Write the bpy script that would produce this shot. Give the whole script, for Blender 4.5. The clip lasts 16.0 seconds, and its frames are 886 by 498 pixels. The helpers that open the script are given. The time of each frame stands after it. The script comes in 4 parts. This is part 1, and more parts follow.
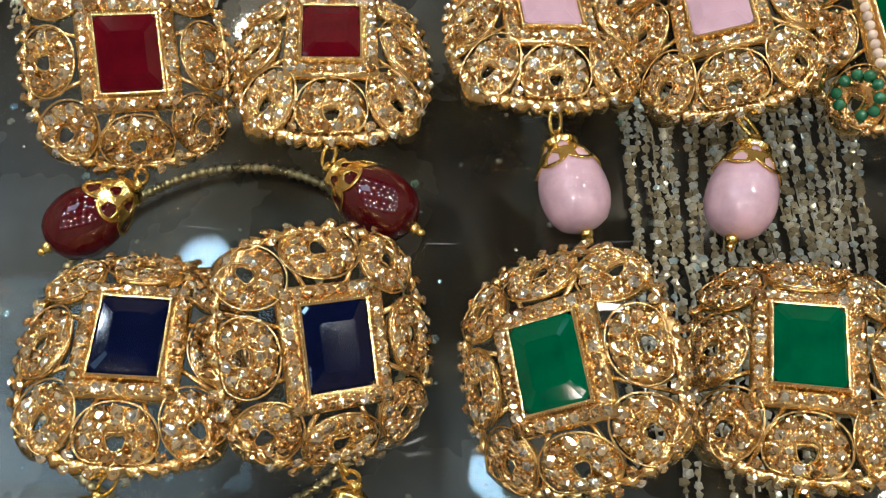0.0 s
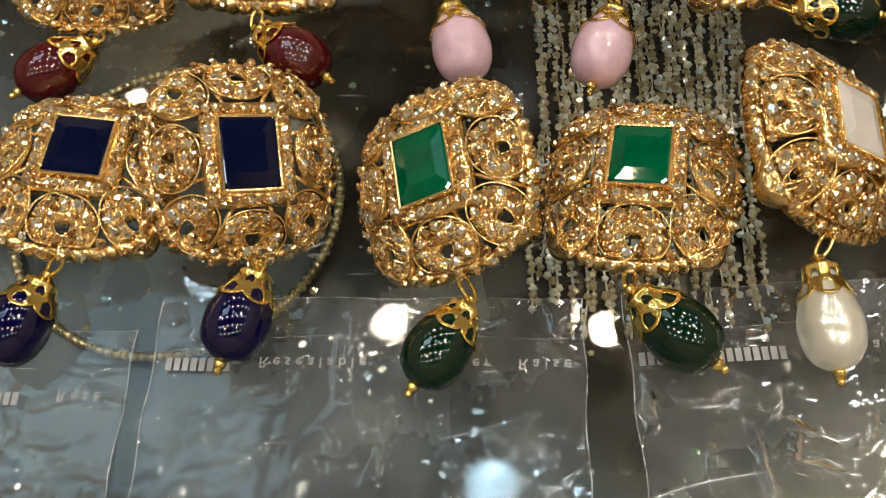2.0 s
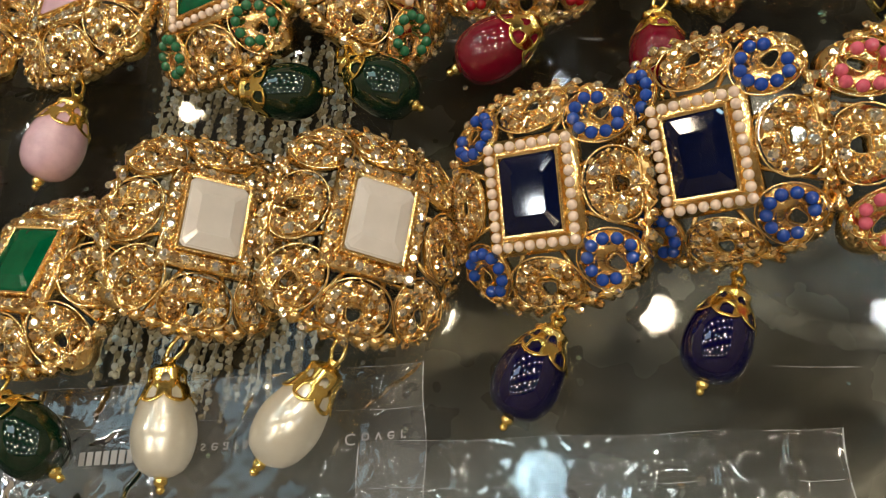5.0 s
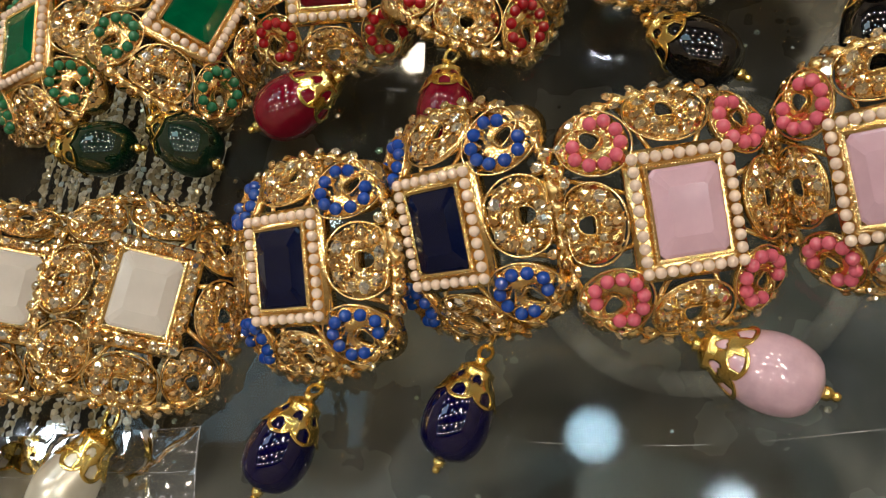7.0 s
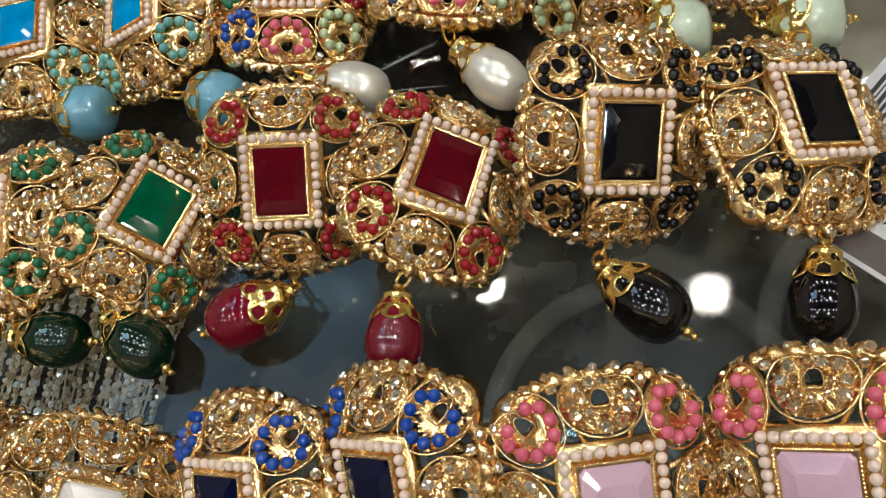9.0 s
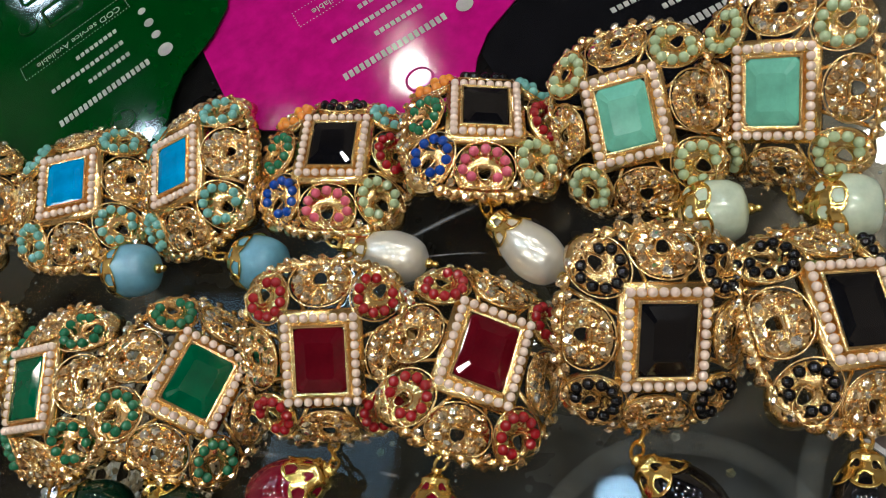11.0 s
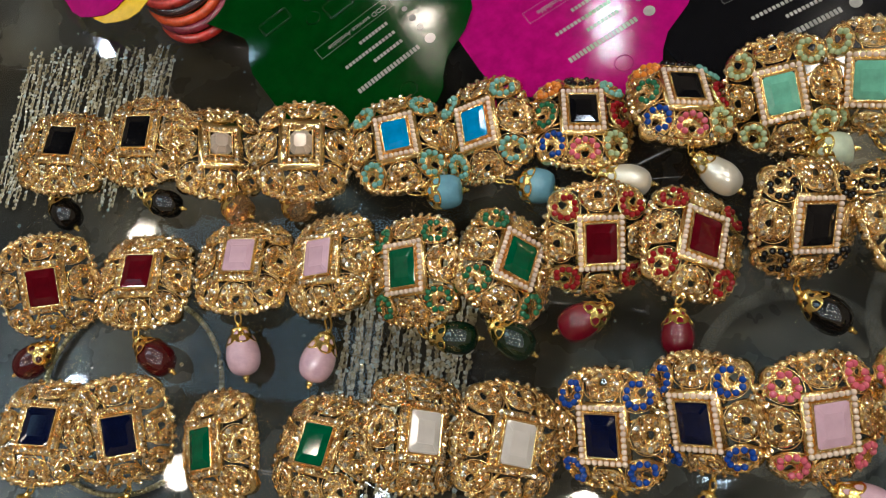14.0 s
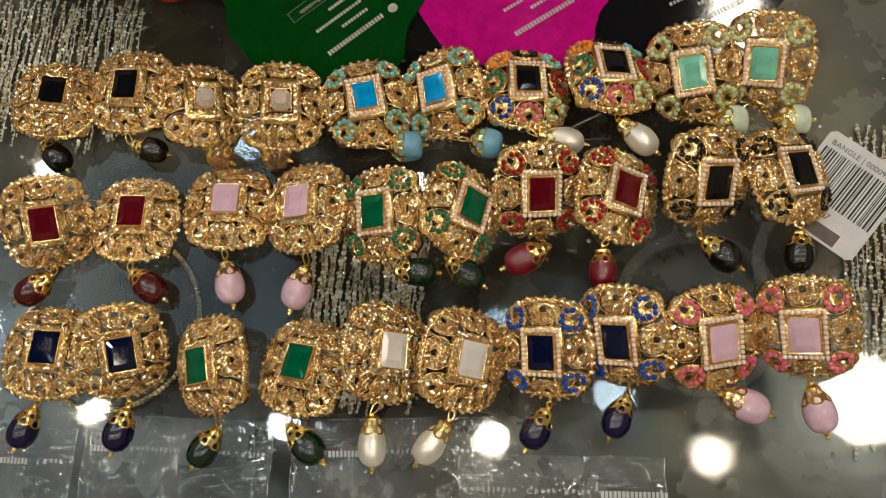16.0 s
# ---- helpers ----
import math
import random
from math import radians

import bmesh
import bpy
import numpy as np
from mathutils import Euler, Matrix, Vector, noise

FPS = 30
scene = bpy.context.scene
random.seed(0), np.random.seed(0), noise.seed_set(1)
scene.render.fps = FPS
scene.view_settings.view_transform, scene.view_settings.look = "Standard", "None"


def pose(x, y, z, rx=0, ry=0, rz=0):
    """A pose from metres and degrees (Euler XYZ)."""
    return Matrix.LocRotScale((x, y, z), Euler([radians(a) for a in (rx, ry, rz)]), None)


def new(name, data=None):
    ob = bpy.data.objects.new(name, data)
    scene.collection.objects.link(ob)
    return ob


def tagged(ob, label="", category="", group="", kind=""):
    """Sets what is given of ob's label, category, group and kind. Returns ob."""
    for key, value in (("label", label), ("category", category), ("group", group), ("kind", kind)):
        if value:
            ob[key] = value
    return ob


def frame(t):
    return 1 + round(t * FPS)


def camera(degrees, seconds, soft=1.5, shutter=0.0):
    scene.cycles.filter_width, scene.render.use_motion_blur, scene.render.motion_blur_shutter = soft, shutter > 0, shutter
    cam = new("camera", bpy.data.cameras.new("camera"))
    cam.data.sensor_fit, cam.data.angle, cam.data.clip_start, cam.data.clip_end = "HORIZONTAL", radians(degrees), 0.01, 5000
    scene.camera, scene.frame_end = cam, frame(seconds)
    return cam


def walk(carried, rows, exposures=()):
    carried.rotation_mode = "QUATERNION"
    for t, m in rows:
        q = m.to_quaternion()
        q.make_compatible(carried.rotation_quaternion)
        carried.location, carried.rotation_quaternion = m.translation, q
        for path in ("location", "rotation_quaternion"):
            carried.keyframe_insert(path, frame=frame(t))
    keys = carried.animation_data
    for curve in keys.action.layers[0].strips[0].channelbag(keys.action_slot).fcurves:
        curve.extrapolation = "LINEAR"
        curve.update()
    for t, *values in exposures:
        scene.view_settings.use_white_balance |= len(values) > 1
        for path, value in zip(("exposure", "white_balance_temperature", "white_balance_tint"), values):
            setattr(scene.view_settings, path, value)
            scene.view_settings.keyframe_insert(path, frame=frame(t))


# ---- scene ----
cam = camera(51.89, 16.0, soft=0.9)
# seconds, eye in metres, turn in degrees
PATH = [
    (0, 0.01987, -0.00090, 0.15587, 25.219, 3.369, 2.306),
    (0.5, 0.02493, -0.01383, 0.15716, 25.698, 3.055, 2.332),
    (1, 0.02163, -0.03764, 0.15302, 27.198, 3.232, 2.883),
    (1.5, 0.03049, -0.04192, 0.15976, 25.669, 4.425, 3.650),
    (2, 0.04550, -0.04867, 0.16336, 27.355, 3.632, 3.357),
    (2.5, 0.07189, -0.04405, 0.16498, 26.803, 2.844, 2.841),
    (3, 0.09226, -0.03694, 0.16535, 25.564, 2.840, 2.713),
    (3.5, 0.11966, -0.03672, 0.16735, 26.905, 5.467, 3.262),
    (4, 0.15291, -0.03234, 0.16304, 27.885, 8.310, 3.969),
    (4.2, 0.16266, -0.02936, 0.16069, 27.722, 9.174, 4.087),
    (6.3, 0.21394, -0.00328, 0.15524, 23.860, 13.555, 4.417),
    (6.5, 0.22330, -0.00010, 0.15639, 23.712, 14.629, 5.096),
    (7, 0.23976, 0.00461, 0.15376, 23.452, 15.294, 5.524),
    (7.5, 0.24635, 0.00606, 0.15247, 23.582, 15.196, 6.333),
    (8, 0.25197, 0.01416, 0.15865, 22.707, 14.785, 6.856),
    (8.5, 0.24908, 0.03556, 0.16383, 22.967, 14.606, 7.415),
    (9, 0.24956, 0.04873, 0.16843, 23.406, 14.543, 7.633),
    (9.5, 0.25160, 0.05310, 0.17767, 24.534, 13.902, 7.465),
    (10, 0.24835, 0.06424, 0.18165, 25.566, 13.883, 7.651),
    (10.2, 0.25457, 0.07129, 0.17790, 26.150, 16.023, 8.614),
    (12.3, 0.23009, 0.07677, 0.22992, 24.811, 16.874, 8.215),
    (12.5, 0.22731, 0.06213, 0.24383, 25.563, 16.659, 8.252),
    (13, 0.21607, 0.04410, 0.27604, 23.437, 16.388, 7.361),
    (13.5, 0.19666, 0.03814, 0.29423, 21.054, 15.529, 6.655),
    (14, 0.19084, 0.01787, 0.31840, 19.817, 13.336, 5.883),
    (14.5, 0.19343, 0.00416, 0.33204, 17.841, 10.660, 5.093),
    (15, 0.19238, -0.00178, 0.34282, 16.460, 8.527, 4.886),
    (15.5, 0.18826, -0.00169, 0.35505, 16.076, 7.619, 4.868),
    (16, 0.18044, 0.00088, 0.37609, 15.825, 7.403, 4.848),
]
# seconds, stops, kelvin, tint
GRADE = [
    (0, -0.36, 5750, 10),
    (2, -0.42, 6450, 10),
    (3.5, -0.58, 6900, 10),
    (7, -0.64, 6400, 10),
    (8.5, -0.58, 6000, 10),
    (9.5, -0.62, 5300, 10),
    (10, -0.62, 5250, 10),
    (12.5, -0.66, 6150, 10),
    (14, -0.78, 5900, 10),
    (16, -0.80, 6350, 10),
]
walk(cam, [(t, pose(*p)) for t, *p in PATH], GRADE)

# ---- light ----
world = bpy.data.worlds.new("world")
scene.world = world
world.use_nodes = True
world.node_tree.nodes["Background"].inputs[0].default_value = (0.9, 0.75, 0.6, 1)
world.node_tree.nodes["Background"].inputs[1].default_value = 0.05

CEILING = 1.8
# x, y, radius, watts, colour
DOWNLIGHTS = [
    (0.0, 0.39, 0.055, 0.9, (0.55, 0.85, 1.0)),
    (-1.37, 0.30, 0.07, 5, (0.80, 0.92, 1.0)),
    (-0.70, 0.87, 0.06, 1.2, (0.60, 0.86, 1.0)),
    (0.28, 0.26, 0.045, 0.8, (0.70, 0.90, 1.0)),
    (0.83, 0.29, 0.10, 8, (1.0, 0.86, 0.66)),
    (-0.67, 1.56, 0.05, 5, (1.0, 0.88, 0.71)),
    (0.55, 1.25, 0.06, 6, (1.0, 0.88, 0.71)),
    (-0.50, -0.65, 0.06, 6, (1.0, 0.88, 0.71)),
    (0.75, -0.70, 0.06, 6, (1.0, 0.88, 0.71)),
]
# small spotlights in rows over the counter: x, y
SPOTS = [(-1.5 + 0.5 * i + 0.25 * (j % 2), -1.1 + 0.62 * j) for j in range(5) for i in range(7)]


def lamp(x, y, radius, watts, colour):
    data = bpy.data.lights.new("downlight", "AREA")
    data.shape, data.size, data.energy, data.color = "DISK", 2 * radius, watts, colour
    new("downlight_glow", data).matrix_world = pose(x, y, CEILING - 0.012)


# ---- materials ----
def material(name):
    m = bpy.data.materials.new(name)
    m.use_nodes = True
    t = m.node_tree
    return m, t, t.nodes["Principled BSDF"]


def link(t, a, b):
    t.links.new(a, b)


def grain(t, scale, detail=4.0, rough=0.6):
    c = t.nodes.new("ShaderNodeTexCoord")
    n = t.nodes.new("ShaderNodeTexNoise")
    n.inputs["Scale"].default_value, n.inputs["Detail"].default_value, n.inputs["Roughness"].default_value = scale, detail, rough
    link(t, c.outputs["Object"], n.inputs["Vector"])
    return n


def ramp(t, source, stops):
    r = t.nodes.new("ShaderNodeValToRGB")
    while len(r.color_ramp.elements) < len(stops):
        r.color_ramp.elements.new(0.5)
    for e, (p, c) in zip(r.color_ramp.elements, stops):
        e.position, e.color = p, (*c, 1) if len(c) == 3 else c
    link(t, source, r.inputs["Fac"])
    return r


def bump(t, b, source, strength, distance):
    n = t.nodes.new("ShaderNodeBump")
    n.inputs["Strength"].default_value, n.inputs["Distance"].default_value = strength, distance
    link(t, source, n.inputs["Height"])
    link(t, n.outputs["Normal"], b.inputs["Normal"])


def metal(name, low, high, rough, scale=900.0, relief=0.25):
    m, t, b = material(name)
    n = grain(t, scale)
    link(t, ramp(t, n.outputs["Fac"], [(0.3, low), (0.7, high)]).outputs["Color"], b.inputs["Base Color"])
    b.inputs["Metallic"].default_value = 1.0
    w = grain(t, scale * 0.2)
    link(t, ramp(t, w.outputs["Fac"], [(0.3, (rough * 0.7,) * 3), (0.75, (rough * 1.6,) * 3)]).outputs["Color"], b.inputs["Roughness"])
    bump(t, b, n.outputs["Fac"], relief, 0.0003)
    return m


def enamel(name, colour, rough=0.10, coat=0.0, vary=0.15, sub=0.0, spec=0.5, relief=0.012):
    m, t, b = material(name)
    n = grain(t, 160)
    dark = tuple(v * (1 - vary) for v in colour)
    light = tuple(min(1, v * (1 + vary)) for v in colour)
    link(t, ramp(t, n.outputs["Fac"], [(0.35, dark), (0.65, light)]).outputs["Color"], b.inputs["Base Color"])
    b.inputs["Roughness"].default_value = rough
    b.inputs["Coat Weight"].default_value = coat
    b.inputs["Coat Roughness"].default_value = 0.04
    b.inputs["Specular IOR Level"].default_value = spec
    if sub:
        b.inputs["Subsurface Weight"].default_value = sub
        b.inputs["Subsurface Radius"].default_value = (0.004, 0.003, 0.003)
    f = grain(t, 500)
    bump(t, b, f.outputs["Fac"], relief, 0.0002)
    return m


GOLD = metal("gold_plating", (0.86, 0.56, 0.21), (1.0, 0.78, 0.38), 0.20)
BRIGHT_GOLD = metal("bright_gold", (0.92, 0.62, 0.14), (1.0, 0.80, 0.30), 0.14, 400, 0.12)
STEEL = metal("steel", (0.45, 0.44, 0.42), (0.6, 0.58, 0.55), 0.3)


def cut(t, b, scale, lean):
    """Small facets: cells of the surface that lean different ways."""
    geo = t.nodes.new("ShaderNodeNewGeometry")
    coord = t.nodes.new("ShaderNodeTexCoord")
    info = t.nodes.new("ShaderNodeObjectInfo")
    shift = t.nodes.new("ShaderNodeVectorMath")
    cells = t.nodes.new("ShaderNodeTexVoronoi")
    centre, turn, add, unit = (t.nodes.new("ShaderNodeVectorMath") for _ in range(4))
    shift.operation, centre.operation, turn.operation, add.operation, unit.operation = "ADD", "SUBTRACT", "SCALE", "ADD", "NORMALIZE"
    cells.inputs["Scale"].default_value = scale
    centre.inputs[1].default_value = (0.5, 0.5, 0.5)
    turn.inputs["Scale"].default_value = lean
    link(t, coord.outputs["Object"], shift.inputs[0])
    link(t, info.outputs["Random"], shift.inputs[1])
    link(t, shift.outputs[0], cells.inputs["Vector"])
    link(t, cells.outputs["Color"], centre.inputs[0])
    link(t, centre.outputs[0], turn.inputs[0])
    link(t, geo.outputs["Normal"], add.inputs[0])
    link(t, turn.outputs[0], add.inputs[1])
    link(t, add.outputs[0], unit.inputs[0])
    link(t, unit.outputs[0], b.inputs["Normal"])
    return cells, info


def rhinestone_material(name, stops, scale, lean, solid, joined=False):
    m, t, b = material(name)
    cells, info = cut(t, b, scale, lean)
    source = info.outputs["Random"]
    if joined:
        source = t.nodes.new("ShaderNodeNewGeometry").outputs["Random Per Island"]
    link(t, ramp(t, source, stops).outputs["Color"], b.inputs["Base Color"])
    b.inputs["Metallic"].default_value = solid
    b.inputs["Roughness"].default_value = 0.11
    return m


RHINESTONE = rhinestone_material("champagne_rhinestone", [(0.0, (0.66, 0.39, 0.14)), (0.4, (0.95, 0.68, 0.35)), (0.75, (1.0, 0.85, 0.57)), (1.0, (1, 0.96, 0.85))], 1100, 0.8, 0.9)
PALE_STONE = rhinestone_material("pale_rhinestone", [(0.0, (0.38, 0.29, 0.16)), (0.4, (0.75, 0.62, 0.41)), (0.7, (0.98, 0.90, 0.74)), (0.9, (1.0, 0.97, 0.90)), (1.0, (0.75, 0.92, 1.0))], 600, 0.5, 0.35, True)
# glint tints put into the base colour of the stones strewn below
GLINT = rhinestone_material("coloured_glint", [(0.0, (1.0, 0.90, 0.70)), (0.35, (0.75, 0.95, 1.0)), (0.6, (0.45, 0.75, 1.0)), (0.75, (1.0, 0.70, 0.40)), (0.9, (0.6, 1.0, 0.75)), (1.0, (1, 0.95, 0.9))], 300, 0.4, 0.85, True)


def pearl_material(name, a, c, solid=0.15):
    m, t, b = material(name)
    n = grain(t, 90)
    link(t, ramp(t, n.outputs["Fac"], [(0.3, a), (0.7, c)]).outputs["Color"], b.inputs["Base Color"])
    b.inputs["Roughness"].default_value = 0.2
    b.inputs["Metallic"].default_value = solid
    b.inputs["Coat Weight"].default_value = 0.5
    b.inputs["Coat Roughness"].default_value = 0.05
    b.inputs["Sheen Weight"].default_value = 0.2
    return m


PEARL = pearl_material("seed_pearl", (0.66, 0.50, 0.39), (0.80, 0.67, 0.56), 0.06)
PEARL_DROP = pearl_material("pearl_drop", (0.64, 0.61, 0.50), (0.80, 0.78, 0.68), 0.5)


def crystal_material(name, colour, mix):
    m, t, b = material(name)
    b.inputs["Base Color"].default_value = (*colour, 1)
    b.inputs["Transmission Weight"].default_value = mix
    b.inputs["Roughness"].default_value = 0.04
    b.inputs["IOR"].default_value = 1.5
    n = grain(t, 120)
    bump(t, b, n.outputs["Fac"], 0.1, 0.0004)
    return m


CLEAR_CRYSTAL = crystal_material("clear_crystal", (0.95, 0.80, 0.66), 0.6)
AMBER = crystal_material("amber_crystal", (0.95, 0.66, 0.36), 0.92)
NAVY = enamel("navy_resin", (0.002, 0.004, 0.022), 0.05, spec=0.5)
EMERALD = enamel("emerald_resin", (0.0, 0.078, 0.03), 0.05, spec=0.5)
MAROON = enamel("maroon_resin", (0.08, 0.002, 0.006), 0.05, spec=0.5)
PINK = enamel("pink_resin", (0.55, 0.37, 0.44), vary=0.05, sub=0.15)
WHITE = enamel("white_resin", (0.56, 0.53, 0.49), vary=0.04, sub=0.15)
BLACK = enamel("black_resin", (0.003, 0.003, 0.004), 0.05, spec=0.5)
TURQUOISE = enamel("turquoise_resin", (0.0, 0.22, 0.48))
MINT = enamel("mint_resin", (0.15, 0.42, 0.30), sub=0.1)
BLUE_BEAD = enamel("blue_bead", (0.006, 0.05, 0.32), 0.13, spec=1.0)
PINK_BEAD = enamel("hot_pink_bead", (0.60, 0.11, 0.17), 0.13, spec=1.0)
GREEN_BEAD = enamel("green_bead", (0.02, 0.14, 0.06), 0.13, spec=1.0)
RED_BEAD = enamel("red_bead", (0.28, 0.006, 0.01), 0.13, spec=1.0)
AQUA_BEAD = enamel("aqua_bead", (0.16, 0.40, 0.36), 0.13, spec=1.0)
MINT_BEAD = enamel("pale_mint_bead", (0.40, 0.50, 0.28), 0.13, spec=1.0)
ORANGE_BEAD = enamel("orange_bead", (0.70, 0.22, 0.02), 0.13, spec=1.0)
NAVY_DROP = enamel("navy_drop", (0.001, 0.0008, 0.026), 0.03, 0.0, spec=0.8)
GREEN_DROP = enamel("green_drop", (0.001, 0.014, 0.006), 0.03, 0.0, spec=0.8)
MAROON_DROP = enamel("maroon_drop", (0.055, 0.001, 0.003), 0.03, 0.0, spec=0.8)
RUBY_DROP = enamel("ruby_drop", (0.13, 0.002, 0.012), 0.03, 0.0, spec=0.8)
PINK_DROP = enamel("pink_drop", (0.58, 0.40, 0.47), 0.08, 0.9, sub=0.3)
BLACK_DROP = enamel("black_drop", (0.003, 0.003, 0.003), 0.03, 0.0, spec=0.8)
AQUA_DROP = enamel("aqua_drop", (0.14, 0.33, 0.43), 0.1, 0.8, sub=0.4)
MILKY_DROP = enamel("milky_mint_drop", (0.50, 0.58, 0.44), 0.12, 0.8, sub=0.5)


# ---- mesh helpers (millimetres in, metres out) ----
MM = Matrix.Scale(0.001, 4)


def finish(name, bm, mat, smooth=True):
    bmesh.ops.recalc_face_normals(bm, faces=bm.faces)
    me = bpy.data.meshes.new(name)
    bm.transform(MM)
    for f in bm.faces:
        f.smooth = smooth
    bm.to_mesh(me)
    bm.free()
    me.materials.append(mat)
    return me


def place(name, me, parent=None, m=None, label=""):
    ob = new(name, me)
    ob.parent = parent
    if m is not None:
        ob.matrix_basis = m
    if label:
        tagged(ob, label)
    return ob


def part(name, bm, mat, parent, label="", smooth=True, m=None):
    return place(name, finish(name, bm, mat, smooth), parent, m, label)


def at(x, y, z):
    """A shift in millimetres."""
    return Matrix.Translation((x * 0.001, y * 0.001, z * 0.001))


def tube(bm, pts, r, closed=True, n=6):
    """A wire of radius r along a list of points."""
    pts = [Vector(p) for p in pts]
    k = len(pts)
    rings = []
    for i, p in enumerate(pts):
        a = pts[(i - 1) % k] if closed or i > 0 else p
        b = pts[(i + 1) % k] if closed or i < k - 1 else p
        d = (b - a).normalized()
        up = Vector((0, 0, 1)) if abs(d.z) < 0.9 else Vector((1, 0, 0))
        s = d.cross(up).normalized()
        u = s.cross(d)
        rings.append([bm.verts.new(p + r * (math.cos(2 * math.pi * j / n) * s + math.sin(2 * math.pi * j / n) * u)) for j in range(n)])
    for i in range(k if closed else k - 1):
        a, b = rings[i], rings[(i + 1) % k]
        for j in range(n):
            bm.faces.new((a[j], a[(j + 1) % n], b[(j + 1) % n], b[j]))
    if not closed:
        bm.faces.new(rings[0])
        bm.faces.new(rings[-1][::-1])


def lathe(bm, profile, n=24):
    """Turns (radius, y) pairs round the y axis."""
    rings = [[bm.verts.new((r * math.cos(2 * math.pi * j / n), y, r * math.sin(2 * math.pi * j / n))) for j in range(n)] for r, y in profile]
    for a, b in zip(rings, rings[1:]):
        for j in range(n):
            bm.faces.new((a[j], a[(j + 1) % n], b[(j + 1) % n], b[j]))
    bm.faces.new(rings[0])
    bm.faces.new(rings[-1][::-1])


def prism(bm, outline, z0, z1):
    low = [bm.verts.new((x, y, z0)) for x, y in outline]
    top = [bm.verts.new((x, y, z1)) for x, y in outline]
    k = len(outline)
    for i in range(k):
        bm.faces.new((low[i], low[(i + 1) % k], top[(i + 1) % k], top[i]))
    bm.faces.new(top)
    bm.faces.new(low[::-1])


def box(bm, x0, x1, y0, y1, z0, z1):
    prism(bm, [(x0, y0), (x1, y0), (x1, y1), (x0, y1)], z0, z1)


def ball(bm, x, y, z, r, n=8, m=5):
    bmesh.ops.create_uvsphere(bm, u_segments=n, v_segments=m, radius=r, matrix=Matrix.Translation((x, y, z)))


# ---- the room and the showcase ----
def plaster(name, colour, scale):
    m, t, b = material(name)
    n = grain(t, scale)
    link(t, ramp(t, n.outputs["Fac"], [(0.3, tuple(v * 0.75 for v in colour)), (0.7, colour)]).outputs["Color"], b.inputs["Base Color"])
    b.inputs["Roughness"].default_value = 0.8
    return m


WALL = plaster("shop_wall", (0.36, 0.30, 0.23), 3)
CEIL = plaster("ceiling_paint", (0.085, 0.08, 0.075), 2)
FLOOR = plaster("floor_tile", (0.20, 0.17, 0.14), 2)


def slab(name, x0, x1, y0, y1, z0, z1, mat, label, category):
    bm = bmesh.new()
    box(bm, x0, x1, y0, y1, z0, z1)
    return tagged(place(name, finish(name, bm, mat, False)), label, category, kind="structure")


slab("ceiling", -1900, 1900, -1600, 2200, 1800, 1900, CEIL, "dark grey painted shop ceiling with downlights", "ceiling")
slab("floor", -1900, 1900, -1600, 2200, -1000, -900, FLOOR, "brown-grey tiled shop floor", "floor")
for name, a in (("wall_north", (-1800, 1800, 2100, 2200)), ("wall_south", (-1800, 1800, -1600, -1500)), ("wall_east", (1800, 1900, -1500, 2100)), ("wall_west", (-1900, -1800, -1500, 2100))):
    slab(name, *a, -900, 1800, WALL, "brown painted shop wall", "wall")


def ceiling_light(x, y, radius, watts, colour):
    root = tagged(new("ceiling_light"), "round recessed ceiling downlight with a white rim", "lamp", "downlights in the ceiling")
    root.matrix_basis = pose(x, y, CEILING)
    bm = bmesh.new()
    tube(bm, [(1000 * (radius + 0.012) * math.cos(a), 1000 * (radius + 0.012) * math.sin(a), -6) for a in np.linspace(0, 2 * math.pi, 32, endpoint=False)], 9)
    part("rim", bm, STEEL, root)
    lamp(x, y, radius, watts, colour)


for d in DOWNLIGHTS:
    ceiling_light(*d)


def glow_material(name, colour, strength):
    m, t, b = material(name)
    b.inputs["Base Color"].default_value = (*colour, 1)
    b.inputs["Emission Color"].default_value = (*colour, 1)
    b.inputs["Emission Strength"].default_value = strength
    return m


SPOT_GLOW = [glow_material("warm_led", (1.0, 0.84, 0.64), 118), glow_material("white_led", (0.86, 0.94, 1.0), 104)]


def spotlight(x, y, glow):
    root = tagged(new("ceiling_spotlight"), "small round recessed ceiling spotlight with a steel rim", "lamp", "spotlights in rows in the ceiling")
    root.matrix_basis = pose(x, y, CEILING)
    rim = bmesh.new()
    tube(rim, [(47 * math.cos(a), 47 * math.sin(a), -4) for a in np.linspace(0, 2 * math.pi, 16, endpoint=False)], 6)
    part("rim", rim, STEEL, root)
    lens = bmesh.new()
    prism(lens, [(41 * math.cos(a), 41 * math.sin(a)) for a in np.linspace(0, 2 * math.pi, 16, endpoint=False)], -9, -3)
    part("lens", lens, glow, root, "glowing lens", False)


# unseen panel, added so its reflection lays a bluish veil on the glass
panel = tagged(new("glass_tint_panel"), "flat square glowing panel, added unseen to veil the glass in cool blue", "lamp")
panel.matrix_basis = pose(-0.85, 0.58, CEILING)
bm = bmesh.new()
box(bm, -330, 330, -240, 240, -8, -2)
part("diffuser", bm, glow_material("cool_panel", (0.50, 0.80, 1.0), 1.6), panel, "glowing diffuser", False)
bm = bmesh.new()
for a in ((-345, -330, -255, 255), (330, 345, -255, 255), (-330, 330, -255, -240), (-330, 330, 240, 255)):
    box(bm, *a, -12, 0)
part("panel_frame", bm, STEEL, panel, "", False)

